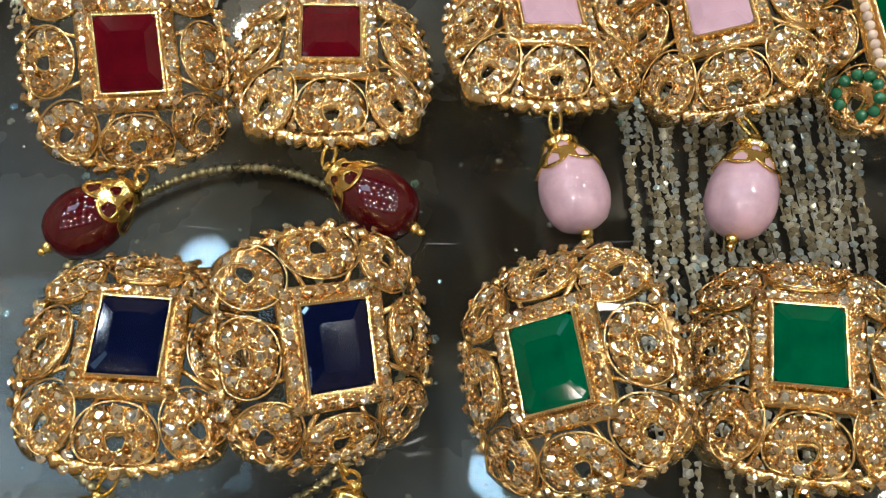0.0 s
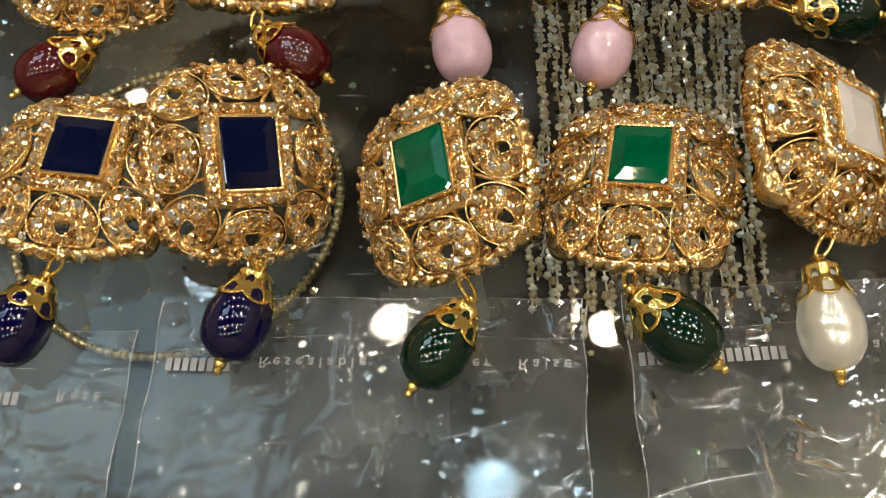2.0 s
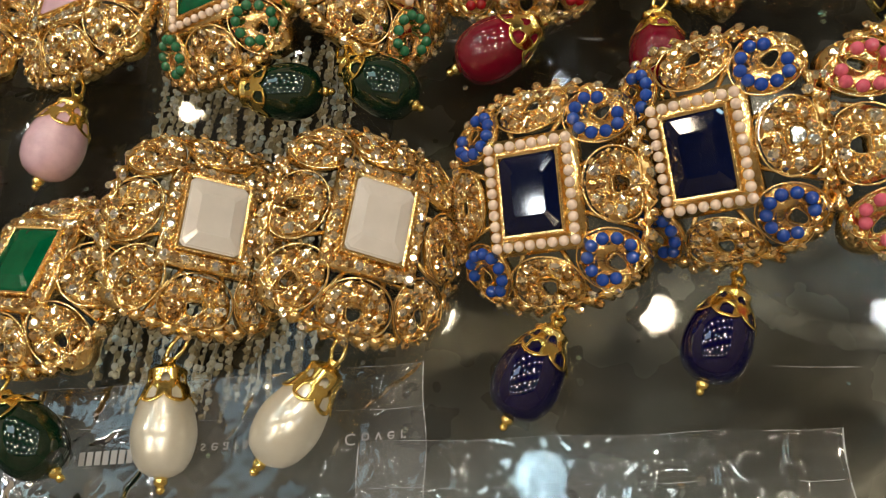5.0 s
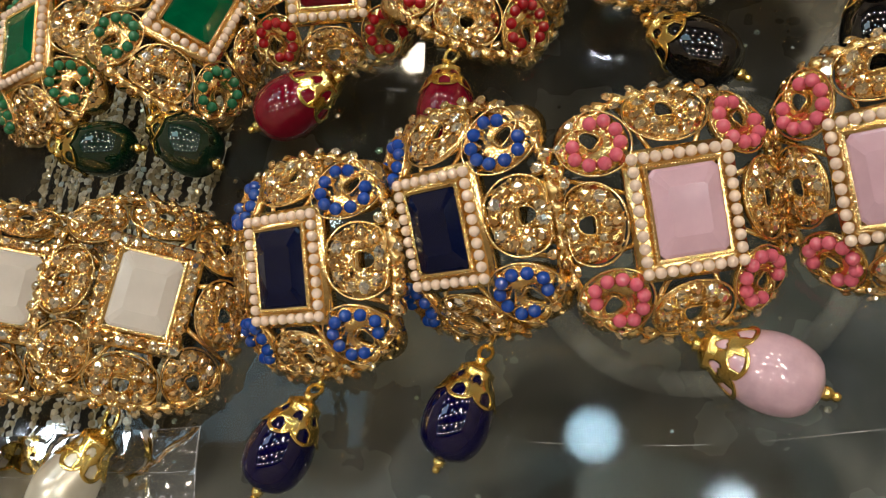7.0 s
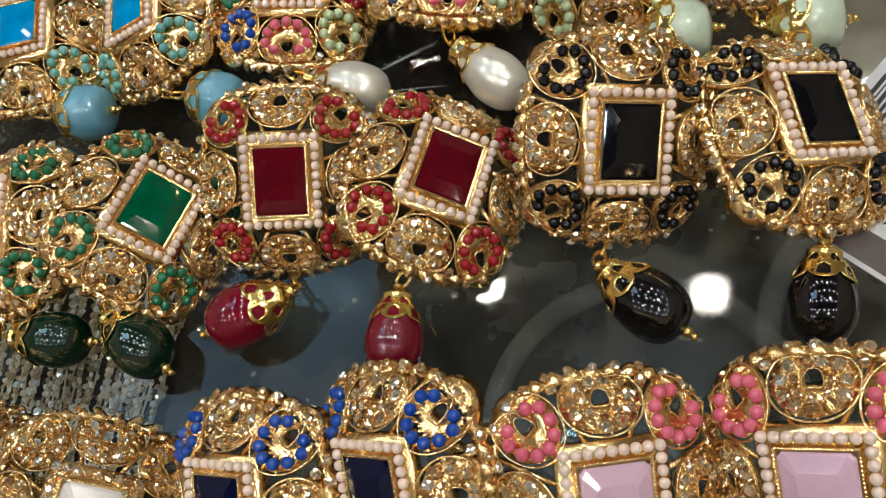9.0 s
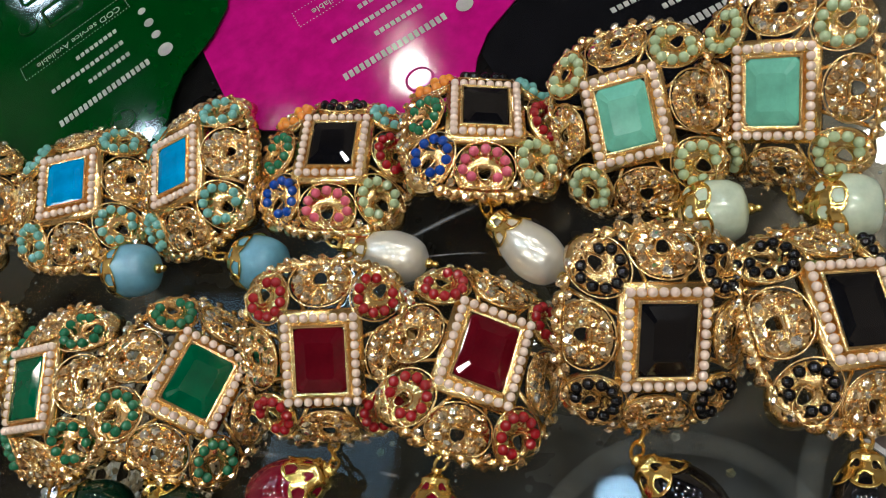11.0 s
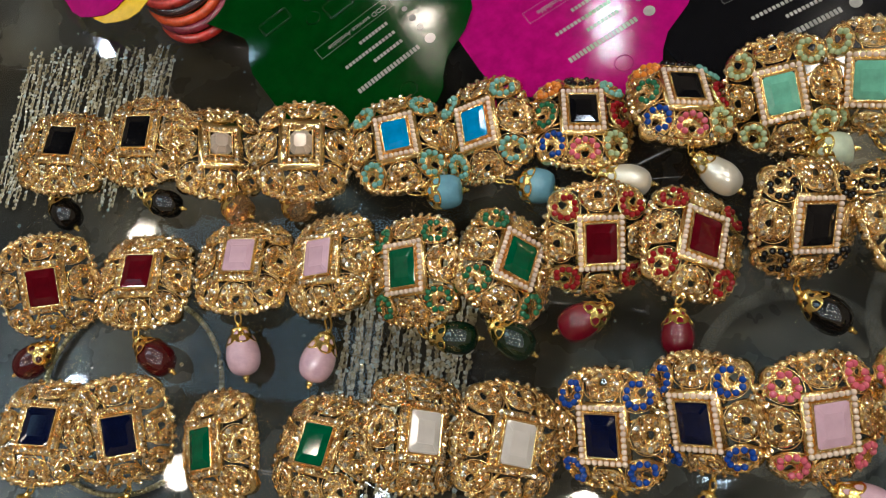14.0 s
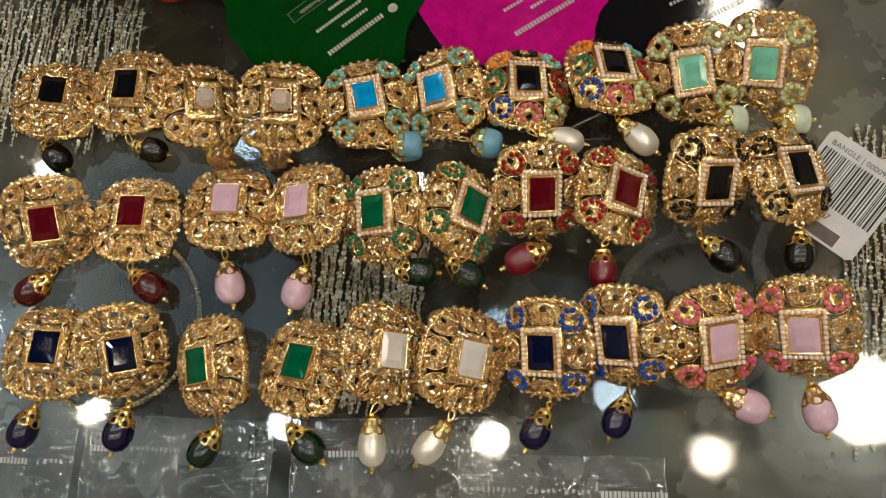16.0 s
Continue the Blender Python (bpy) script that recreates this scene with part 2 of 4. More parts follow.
for n, (x, y) in enumerate(SPOTS):
    if all(math.hypot(x - d[0], y - d[1]) > 0.2 for d in DOWNLIGHTS) and not (-1.25 < x < -0.45 and 0.27 < y < 0.89):
        spotlight(x, y, SPOT_GLOW[n % 3 == 1])


def glass_material():
    m, t, b = material("shelf_glass")
    out = t.nodes["Material Output"]
    clear, gloss, mix, fres, dust, worn = (t.nodes.new("ShaderNode" + k) for k in ("BsdfTransparent", "BsdfGlossy", "MixShader", "Fresnel", "BsdfDiffuse", "MixShader"))
    clear.inputs[0].default_value = (0.93, 0.96, 0.94, 1)
    dust.inputs[0].default_value = (0.75, 0.77, 0.78, 1)
    n = grain(t, 14, 6)
    link(t, ramp(t, n.outputs["Fac"], [(0.35, (0.015,) * 3), (0.8, (0.09,) * 3)]).outputs["Color"], gloss.inputs["Roughness"])
    # long hairline scratches, broken up, over a faint smear of dust
    coord, warp, add, cells, wear, total = (t.nodes.new("ShaderNode" + k) for k in ("TexCoord", "TexNoise", "VectorMath", "TexVoronoi", "Math", "Math"))
    warp.inputs["Scale"].default_value = 6
    add.operation = "MULTIPLY_ADD"
    add.inputs[1].default_value = (0.05, 0.05, 0.0)
    link(t, coord.outputs["Object"], warp.inputs["Vector"])
    link(t, warp.outputs["Color"], add.inputs[0])
    link(t, coord.outputs["Object"], add.inputs[2])
    cells.feature = "DISTANCE_TO_EDGE"
    cells.inputs["Scale"].default_value = 26
    drawn = t.nodes.new("ShaderNodeMapping")
    drawn.inputs["Rotation"].default_value = (0, 0, 0.35)
    drawn.inputs["Scale"].default_value = (0.12, 1.0, 1.0)
    link(t, add.outputs[0], drawn.inputs["Vector"])
    link(t, drawn.outputs[0], cells.inputs["Vector"])
    line = ramp(t, cells.outputs["Distance"], [(0.0, (0.4,) * 3), (0.004, (0, 0, 0))])
    broken = ramp(t, grain(t, 40, 3).outputs["Fac"], [(0.55, (0, 0, 0)), (0.66, (1, 1, 1))])
    smear = ramp(t, grain(t, 9, 5, 0.7).outputs["Fac"], [(0.4, (0.0,) * 3), (0.75, (0.018,) * 3)])
    wear.operation, total.operation = "MULTIPLY", "ADD"
    link(t, line.outputs["Color"], wear.inputs[0])
    link(t, broken.outputs["Color"], wear.inputs[1])
    link(t, wear.outputs[0], total.inputs[0])
    link(t, smear.outputs["Color"], total.inputs[1])
    link(t, total.outputs[0], worn.inputs[0])
    link(t, clear.outputs[0], worn.inputs[1])
    link(t, dust.outputs[0], worn.inputs[2])
    fres.inputs["IOR"].default_value = 1.55
    link(t, fres.outputs[0], mix.inputs[0])
    link(t, worn.outputs[0], mix.inputs[1])
    link(t, gloss.outputs[0], mix.inputs[2])
    link(t, mix.outputs[0], out.inputs["Surface"])
    return m


GLASS = glass_material()
DECK = -50.0
shelf = slab("glass_shelf", -520, 720, -360, 620, -8, 0, GLASS, "clear scratched glass display shelf", "shelf")
shelf.visible_shadow = False
m, t, b = material("shelf_glass_underside")
clear = t.nodes.new("ShaderNodeBsdfTransparent")
clear.inputs[0].default_value = (0.95, 0.98, 0.96, 1)
link(t, clear.outputs[0], t.nodes["Material Output"].inputs["Surface"])
shelf.data.materials.append(m)
for f in shelf.data.polygons:
    f.material_index = 0 if f.normal.z > 0.5 else 1


def deck_material():
    m, t, b = material("lower_deck")
    n = grain(t, 11, 5, 0.55)
    big = grain(t, 5, 2)
    brown = ramp(t, n.outputs["Fac"], [(0.25, (0.016, 0.011, 0.005)), (0.5, (0.055, 0.040, 0.020)), (0.75, (0.16, 0.125, 0.07))])
    grey = ramp(t, n.outputs["Fac"], [(0.25, (0.012, 0.014, 0.016)), (0.5, (0.036, 0.042, 0.046)), (0.75, (0.13, 0.145, 0.155))])
    mix = t.nodes.new("ShaderNodeMix")
    mix.data_type = "RGBA"
    link(t, ramp(t, big.outputs["Fac"], [(0.4, (0, 0, 0)), (0.6, (1, 1, 1))]).outputs["Color"], mix.inputs["Factor"])
    link(t, brown.outputs["Color"], mix.inputs["A"])
    link(t, grey.outputs["Color"], mix.inputs["B"])
    link(t, mix.outputs["Result"], b.inputs["Base Color"])
    b.inputs["Metallic"].default_value = 0.4
    w = grain(t, 22)
    link(t, ramp(t, w.outputs["Fac"], [(0.3, (0.16,) * 3), (0.7, (0.36,) * 3)]).outputs["Color"], b.inputs["Roughness"])
    f = grain(t, 45, 4)
    bump(t, b, f.outputs["Fac"], 0.22, 0.002)
    return m


slab("lower_deck", -520, 720, -360, 620, DECK - 20, DECK, deck_material(), "dull grey metal lower deck of the showcase", "deck")

WOOD = plaster("counter_wood", (0.16, 0.09, 0.05), 6)
slab("counter", -510, 710, -350, 610, -900, DECK - 20, WOOD, "dark brown wooden shop counter under the showcase", "counter")
for name, a in (("showcase_side_1", (-520, -512)), ("showcase_side_2", (712, 720))):
    slab(name, *a, -360, 620, DECK, -8, GLASS, "clear glass side of the showcase", "glass side").visible_shadow = False

# ---- earrings ----
W0, H0 = 19.4, 20.9


def spread(x, y):
    """How far out a place lies: 1 on the rounded rim."""
    return (abs(x / W0) ** 2.6 + abs(y / H0) ** 2.6) ** (1 / 2.6)


def rim(a, k=1.0):
    c, d = math.cos(a), math.sin(a)
    r = k / spread(c, d)
    return r * c, r * d


def dome(x, y):
    return -1.0 - 8.0 * (max(0.0, spread(x, y) - 0.42) / 0.58) ** 1.5


def dome_turn(x, y):
    e = 0.3
    nrm = Vector((dome(x - e, y) - dome(x + e, y), dome(x, y - e) - dome(x, y + e), 2 * e)).normalized()
    return nrm.to_track_quat("Z", "Y").to_matrix().to_4x4()


def motifs():
    """Eight scroll lobes round the stone: centre, half sizes, whether a corner, and the way out."""
    out = []
    for i in range(8):
        a = math.pi / 4 * i
        if i % 2:
            sx, sy = (1 if math.cos(a) > 0 else -1), (1 if math.sin(a) > 0 else -1)
            out.append((12.0 * sx, 12.9 * sy, 5.5, 5.5, True, math.atan2(sy, sx)))
        elif i % 4 == 0:
            out.append((14.3 * math.cos(a), 0.0, 4.9, 6.7, False, a))
        else:
            out.append((0.0, 15.9 * math.sin(a), 6.8, 4.8, False, a))
    return out


def lobe(cx, cy, rx, ry, k, n=24):
    return [(cx + k * rx * math.cos(2 * math.pi * i / n), cy + k * ry * math.sin(2 * math.pi * i / n)) for i in range(n)]


def hole(cx, cy, rx, ry, corner, way, n=24):
    """The piercing in a lobe: a teardrop."""
    out = []
    for i in range(n):
        a = 2 * math.pi * i / n
        k = 0.24 * (1 + 0.5 * math.cos(a - way)) * (1 + 0.14 * math.cos(3 * (a - way)))
        out.append((cx + k * rx * math.cos(a), cy + k * ry * math.sin(a)))
    return out


def stone_spots(corner_beads):
    """Stones of one lobe set: x, y, radius, lobe number."""
    out = []
    for q, (cx, cy, rx, ry, corner, way) in enumerate(motifs()):
        if corner or corner_beads == "all":
            n, gap = 9, 1.2
            for i in range(n):
                a = way + gap / 2 + (2 * math.pi - gap) * (i + 0.5) / n
                k = 0.70 - (0.16 if i in (0, n - 1) else 0)
                out.append((cx + k * rx * math.cos(a), cy + k * ry * math.sin(a), 1.15, q))
            if corner_beads == "plain":
                for i in range(5):
                    a = way + math.pi + 0.95 * (i - 2)
                    out.append((cx + 0.42 * rx * math.cos(a), cy + 0.42 * ry * math.sin(a), 0.85, q))
        else:
            n = 11
            for i in range(n):
                a = way + 2 * math.pi * (i + 0.5) / n
                k = 0.70 - (0.10 if i in (0, n - 1) else 0)
                out.append((cx + k * rx * math.cos(a), cy + k * ry * math.sin(a), 1.24, q))
            for i in range(5):
                a = way + math.pi + 0.95 * (i - 2)
                out.append((cx + 0.42 * rx * math.cos(a), cy + 0.40 * ry * math.sin(a), 0.78, q))
    for i in range(34):
        x, y = rim(2 * math.pi * (i + 0.5) / 34, 1.0)
        out.append((x, y, 1.0, 8))
    for sx in (-1, 1):
        for sy in (-1, 1):
            out += [(17.2 * sx, 7.1 * sy, 1.05, 8), (7.3 * sx, 18.3 * sy, 1.05, 8)]
    return out


def band_spots(hx, hy, size):
    """Stones in a rectangle round the setting."""
    out = []
    nx, ny = round(2 * hx / size), round(2 * hy / size)
    for i in range(nx):
        x = -hx + 2 * hx * i / nx
        out += [(x, hy), (-x, -hy)]
    for i in range(ny):
        y = -hy + 2 * hy * i / ny
        out += [(hx, -y), (-hx, y)]
    return out


def frame_mesh(spots):
    bm = bmesh.new()
    for cx, cy, rx, ry, corner, way in motifs():
        outer, inner = lobe(cx, cy, rx, ry, 0.95), hole(cx, cy, rx, ry, corner, way)
        k = len(outer)
        v = [[bm.verts.new((x, y, dome(x, y) + dz)) for x, y in ring] for ring, dz in ((outer, 0), (inner, 0), (inner, -2.2), (outer, -2.6))]
        for a, b in ((0, 1), (1, 2), (2, 3), (3, 0)):
            for i in range(k):
                bm.faces.new((v[a][i], v[a][(i + 1) % k], v[b][(i + 1) % k], v[b][i]))
        # the wire round the lobe, which curls inwards at both ends
        for side in (-1, 1):
            curl = []
            for i in range(22):
                u = i / 21
                a = way + math.pi + side * 3.6 * u
                k = 1.0 - 0.55 * max(0.0, u - 0.62) / 0.38
                x, y = cx + k * rx * math.cos(a), cy + k * ry * math.sin(a)
                curl.append((x, y, dome(x, y) + 0.85))
            tube(bm, curl, 0.21, False, 5)
        tube(bm, [(x, y, dome(x, y) + 0.4) for x, y in hole(cx, cy, rx, ry, corner, way)], 0.16, n=4)
    # scalloped gallery under the rim
    n = 160
    rows = []
    for k, z, wave in ((0.93, -7.2, 0.0), (0.985, -8.6, 0.02), (0.985, -9.7, 0.045), (0.965, -11.3, 0.05), (0.92, -11.0, 0.0), (0.90, -8.6, 0.0)):
        ring = []
        for i in range(n):
            a = 2 * math.pi * i / n
            x, y = rim(a, k + wave * (abs(math.cos(20 * a)) * 2 - 1.2))
            ring.append(bm.verts.new((x, y, z + 12 * wave * math.cos(40 * a))))
        rows.append(ring)
    for p, q in zip(rows, rows[1:] + rows[:1]):
        for i in range(n):
            bm.faces.new((p[i], p[(i + 1) % n], q[(i + 1) % n], q[i]))
    rail = [(*rim(2 * math.pi * i / 72, 0.93), -9.0) for i in range(72)]
    # the plate under the rectangular band
    o, n = [(-8.9, -10.4), (8.9, -10.4), (8.9, 10.4), (-8.9, 10.4)], [(-5.4, -7.0), (5.4, -7.0), (5.4, 7.0), (-5.4, 7.0)]
    v = [[bm.verts.new((x, y, z)) for x, y in ring] for ring, z in ((o, -1.1), (n, -0.9), (n, -3.2), (o, -3.4))]
    for a, b in ((0, 1), (1, 2), (2, 3), (3, 0)):
        for i in range(4):
            bm.faces.new((v[a][i], v[a][(i + 1) % 4], v[b][(i + 1) % 4], v[b][i]))
    # spokes that tie the lobes and the rail together
    for i in range(16):
        a = math.pi / 8 * i
        if i % 2 == 0:
            continue
        p, q = rail[int(i * 72 / 16)], (9.5 * math.cos(a), 11 * math.sin(a))
        tube(bm, [(*q, -3.0), ((p[0] + q[0]) * 0.52, (p[1] + q[1]) * 0.52, -5.4), (p[0], p[1], p[2])], 0.5, False, 5)
    # grains strewn over the lobes
    rng = random.Random(5)
    for cx, cy, rx, ry, corner, way in motifs():
        for _ in range(34):
            a, k = rng.uniform(0, 2 * math.pi), rng.uniform(0.5, 0.97)
            x, y = cx + k * rx * math.cos(a), cy + k * ry * math.sin(a)
            z, r = dome(x, y), rng.uniform(0.25, 0.40)
            top = bm.verts.new((x, y, z + r * 1.1))
            ring = [bm.verts.new((x + r * math.cos(b), y + r * math.sin(b), z - 0.1)) for b in (0.4, 1.97, 3.54, 5.11)]
            for b in range(4):
                bm.faces.new((top, ring[b], ring[(b + 1) % 4]))
    # claws between the stones
    for x, y, r, *_ in spots:
        for j in range(4):
            a = math.pi / 2 * j + 0.6 + 0.5 * math.sin(x * 3 + y)
            cx, cy = x + r * 0.98 * math.cos(a), y + r * 0.98 * math.sin(a)
            z = dome(cx, cy) + 0.8
            top = bm.verts.new((cx, cy, z + 0.35))
            ring = [bm.verts.new((cx + 0.36 * math.cos(b), cy + 0.36 * math.sin(b), z - 0.5)) for b in (0, 1.57, 3.14, 4.71)]
            for b in range(4):
                bm.faces.new((top, ring[b], ring[(b + 1) % 4]))
    return finish("filigree_frame", bm, GOLD)


def facet_mesh():
    """A small round brilliant of radius 1 mm."""
    bm = bmesh.new()
    n = 7
    table = [bm.verts.new((0.5 * math.cos(2 * math.pi * i / n), 0.5 * math.sin(2 * math.pi * i / n), 0.52)) for i in range(n)]
    girdle = [bm.verts.new((math.cos(2 * math.pi * (i + 0.5) / n), math.sin(2 * math.pi * (i + 0.5) / n), 0.1)) for i in range(n)]
    foot = bm.verts.new((0, 0, -0.7))
    bm.faces.new(table)
    for i in range(n):
        j = (i + 1) % n
        bm.faces.new((table[i], girdle[i], table[j]))
        bm.faces.new((girdle[i], girdle[j], table[j]))
        bm.faces.new((girdle[i], foot, girdle[j]))
    return finish("rhinestone", bm, RHINESTONE, False)


def bead_mesh(name, mat, r=1.22):
    bm = bmesh.new()
    bmesh.ops.create_icosphere(bm, subdivisions=2, radius=r)
    return finish(name, bm, mat)


def gem_mesh(name, mat, hx, hy, clip=0.9, high=1.3):
    bm = bmesh.new()

    def ring(k, z, inset=0.0):
        a, b, c = hx * k - inset, hy * k - inset, clip * k
        return [bm.verts.new((x, y, z)) for x, y in ((a - c, -b), (a, -b + c), (a, b - c), (a - c, b), (-a + c, b), (-a, b - c), (-a, -b + c), (-a + c, -b))]

    r = [ring(1.0, -1.0), ring(1.0, 0.3), ring(0.93, 0.3 + high * 0.17), ring(0.56, 0.3 + high * 0.55)]
    for a, b in zip(r, r[1:]):
        for i in range(8):
            bm.faces.new((a[i], a[(i + 1) % 8], b[(i + 1) % 8], b[i]))
    bm.faces.new(r[-1])
    bm.faces.new(r[0][::-1])
    return finish(name, bm, mat, False)


def bezel_mesh(hx, hy):
    bm = bmesh.new()
    rows = []
    for k, z in ((0.8, -1.2), (0.62, 0.25), (0.36, 0.55), (0.0, 0.45), (0.0, -0.6)):
        rows.append([bm.verts.new((x * (hx + k), y * (hy + k), z)) for x, y in ((-1, -1), (1, -1), (1, 1), (-1, 1))])
    for a, b in zip(rows, rows[1:]):
        for i in range(4):
            bm.faces.new((a[i], a[(i + 1) % 4], b[(i + 1) % 4], b[i]))
    n = 22
    for i in range(n):
        for x, y in ((-hx + 2 * hx * i / n, -hy - 0.5), (-hx + 2 * hx * i / n, hy + 0.45)):
            ball(bm, x, y, 0.5, 0.26, 4, 3)
        for x, y in ((-hx - 0.45, -hy + 2 * hy * i / n), (hx + 0.45, -hy + 2 * hy * i / n)):
            ball(bm, x, y, 0.5, 0.26, 4, 3)
    return finish("bezel", bm, GOLD, False)


DROP_PROFILE = [(0.4, -8.7), (2.3, -8.4), (4.2, -7.4), (5.5, -5.6), (6.2, -3.2), (6.35, -0.9), (6.0, 1.6), (5.2, 4.1), (4.1, 6.3), (2.8, 8.0), (1.2, 8.9)]
BARREL_PROFILE = [(0.5, -6.6), (3.0, -6.5), (5.0, -5.6), (6.1, -3.6), (6.5, -1.2), (6.5, 1.2), (6.1, 3.4), (5.0, 5.2), (3.4, 6.3), (1.2, 6.6)]


PEARL_PROFILE = [(r * 0.90, y * 1.06) for r, y in DROP_PROFILE[:6]] + [(5.2, 1.7), (4.3, 4.5), (3.3, 6.9), (2.3, 8.6), (1.1, 9.5)]


def drop_mesh(name, mat, profile):
    bm = bmesh.new()
    fine = []
    for (r0, y0), (r1, y1) in zip(profile, profile[1:]):
        fine += [(r0, y0), ((r0 + r1) / 2 * 1.012, (y0 + y1) / 2)]
    lathe(bm, fine + [profile[-1]], 28)
    return finish(name, bm, mat)


def drop_radius(profile, y):
    for (r0, y0), (r1, y1) in zip(profile, profile[1:]):
        if y0 <= y <= y1:
            return r0 + (r1 - r0) * (y - y0) / (y1 - y0)
    return 1.0


def cap_mesh(profile):
    """A bead cap of pressed sheet: a collar that widens into six petals, each pierced twice."""
    bm = bmesh.new()
    top = profile[-1][1]
    collar = [(0.9, top + 2.4), (1.35, top + 2.0), (1.1, top + 1.3), (2.1, top + 0.9), (2.9, top + 0.3)]
    n, rows = 84, 22
    grid = [[bm.verts.new((r * math.cos(2 * math.pi * i / n), y, r * math.sin(2 * math.pi * i / n))) for i in range(n)] for r, y in collar]
    for j in range(1, rows + 1):
        ring = []
        for i in range(n):
            a = 2 * math.pi * i / n
            y = top + 0.3 - (4.9 + 1.5 * abs(math.cos(3 * a)) ** 0.7) * j / rows
            q = max(drop_radius(profile, y), 3.0) + 0.3 + 0.12 * math.cos(6 * a) + (0.25 if j == rows else 0.0)
            ring.append(bm.verts.new((q * math.cos(a), y, q * math.sin(a))))
        grid.append(ring)

    def pierced(i, j):
        a = (math.pi / 3 * ((i + 0.5) * 6 / n % 1.0 - 0.5)) / 0.33
        lower = ((j - 15.5) / 4.4) ** 2 + (a / max(0.3, 0.72 + 0.06 * (j - 15))) ** 2
        b = (math.pi / 3 * (((i + 0.5) * 6 / n + 0.5) % 1.0 - 0.5)) / 0.33
        upper = ((j - 7.5) / 3.0) ** 2 + (b / 0.75) ** 2
        return lower < 1 or upper < 1

    for j in range(len(grid) - 1):
        for i in range(n):
            if j < len(collar) or not pierced((i + n // 12) % n, j - len(collar) + 1):
                bm.faces.new((grid[j][i], grid[j][(i + 1) % n], grid[j + 1][(i + 1) % n], grid[j + 1][i]))
    bmesh.ops.delete(bm, geom=[v for v in bm.verts if not v.link_faces], context="VERTS")
    bmesh.ops.recalc_face_normals(bm, faces=bm.faces)
    bmesh.ops.solidify(bm, geom=bm.faces[:], thickness=0.22)
    return finish("bead_cap", bm, BRIGHT_GOLD)


def tip_mesh(profile):
    bm = bmesh.new()
    y = profile[0][1]
    ball(bm, 0, y - 0.5, 0, 1.25, 10, 6)
    ball(bm, 0, y - 2.0, 0, 0.85, 8, 5)
    return finish("tip_bead", bm, BRIGHT_GOLD)


def link_mesh():
    """An oval chain link 5 mm long, along y."""
    bm = bmesh.new()
    tube(bm, [(1.15 * math.cos(a), 2.5 * math.sin(a), 0) for a in np.linspace(0, 2 * math.pi, 16, endpoint=False)], 0.42, n=6)
    return finish("chain_link", bm, BRIGHT_GOLD)


MESHES = {}


def shared(key, make, *args):
    if key not in MESHES:
        MESHES[key] = make(*args)
    return MESHES[key]


# kind: words, gem material, gem half size, lobe bead materials (None: rhinestones), drop material, barrel, drop words
KINDS = {
    "navy": ("gold filigree earring with rhinestones, navy stone and navy drop", NAVY, (5.5, 7.1), None, NAVY_DROP, False),
    "emerald": ("gold filigree earring with rhinestones, green stone and green drop", EMERALD, (5.5, 7.1), None, GREEN_DROP, False),
    "white": ("gold filigree earring with rhinestones, white stone and pearl drop", WHITE, (5.5, 7.1), None, PEARL_DROP, False),
    "maroon": ("gold filigree earring with rhinestones, maroon stone and maroon drop", MAROON, (5.5, 7.1), None, MAROON_DROP, False),
    "pink": ("gold filigree earring with rhinestones, pink stone and pink drop", PINK, (5.5, 7.1), None, PINK_DROP, False),
    "jet": ("gold filigree earring with rhinestones, black stone and black drop", BLACK, (5.3, 6.9), None, BLACK_DROP, False),
    "crystal": ("gold rhinestone cluster earring with clear crystal and amber drop", CLEAR_CRYSTAL, (4.2, 4.9), None, AMBER, True),
    "sapphire": ("gold earring with pearl border, blue beads, navy stone and drop", NAVY, (5.3, 6.9), [BLUE_BEAD] * 8, NAVY_DROP, False),
    "rose": ("gold earring with pearl border, pink beads, pink stone and drop", PINK, (5.6, 7.0), [PINK_BEAD] * 8, PINK_DROP, False),
    "forest": ("gold earring with pearl border, green beads, green stone and drop", EMERALD, (5.3, 6.9), [GREEN_BEAD] * 8, GREEN_DROP, False),
    "ruby": ("gold earring with pearl border, red beads, maroon stone and red drop", MAROON, (5.3, 6.9), [RED_BEAD] * 8, RUBY_DROP, False),
    "onyx": ("gold earring with pearl border, black beads, black stone and drop", BLACK, (5.3, 6.9), [BLACK] * 8, BLACK_DROP, False),
    "turquoise": ("gold earring with pearl border, aqua beads, turquoise stone and drop", TURQUOISE, (4.9, 6.1), [AQUA_BEAD] * 8, AQUA_DROP, True),
    "multi": ("gold earring with many-coloured beads, black stone and pearl drop", BLACK, (5.1, 6.4), [RED_BEAD, AQUA_BEAD, BLACK, ORANGE_BEAD, GREEN_BEAD, BLUE_BEAD, PINK_BEAD, MINT_BEAD], PEARL_DROP, False),
    "mint": ("gold earring with pearl border, pale green beads, mint stone and drop", MINT, (5.3, 6.7), [MINT_BEAD] * 8, MILKY_DROP, True),
}


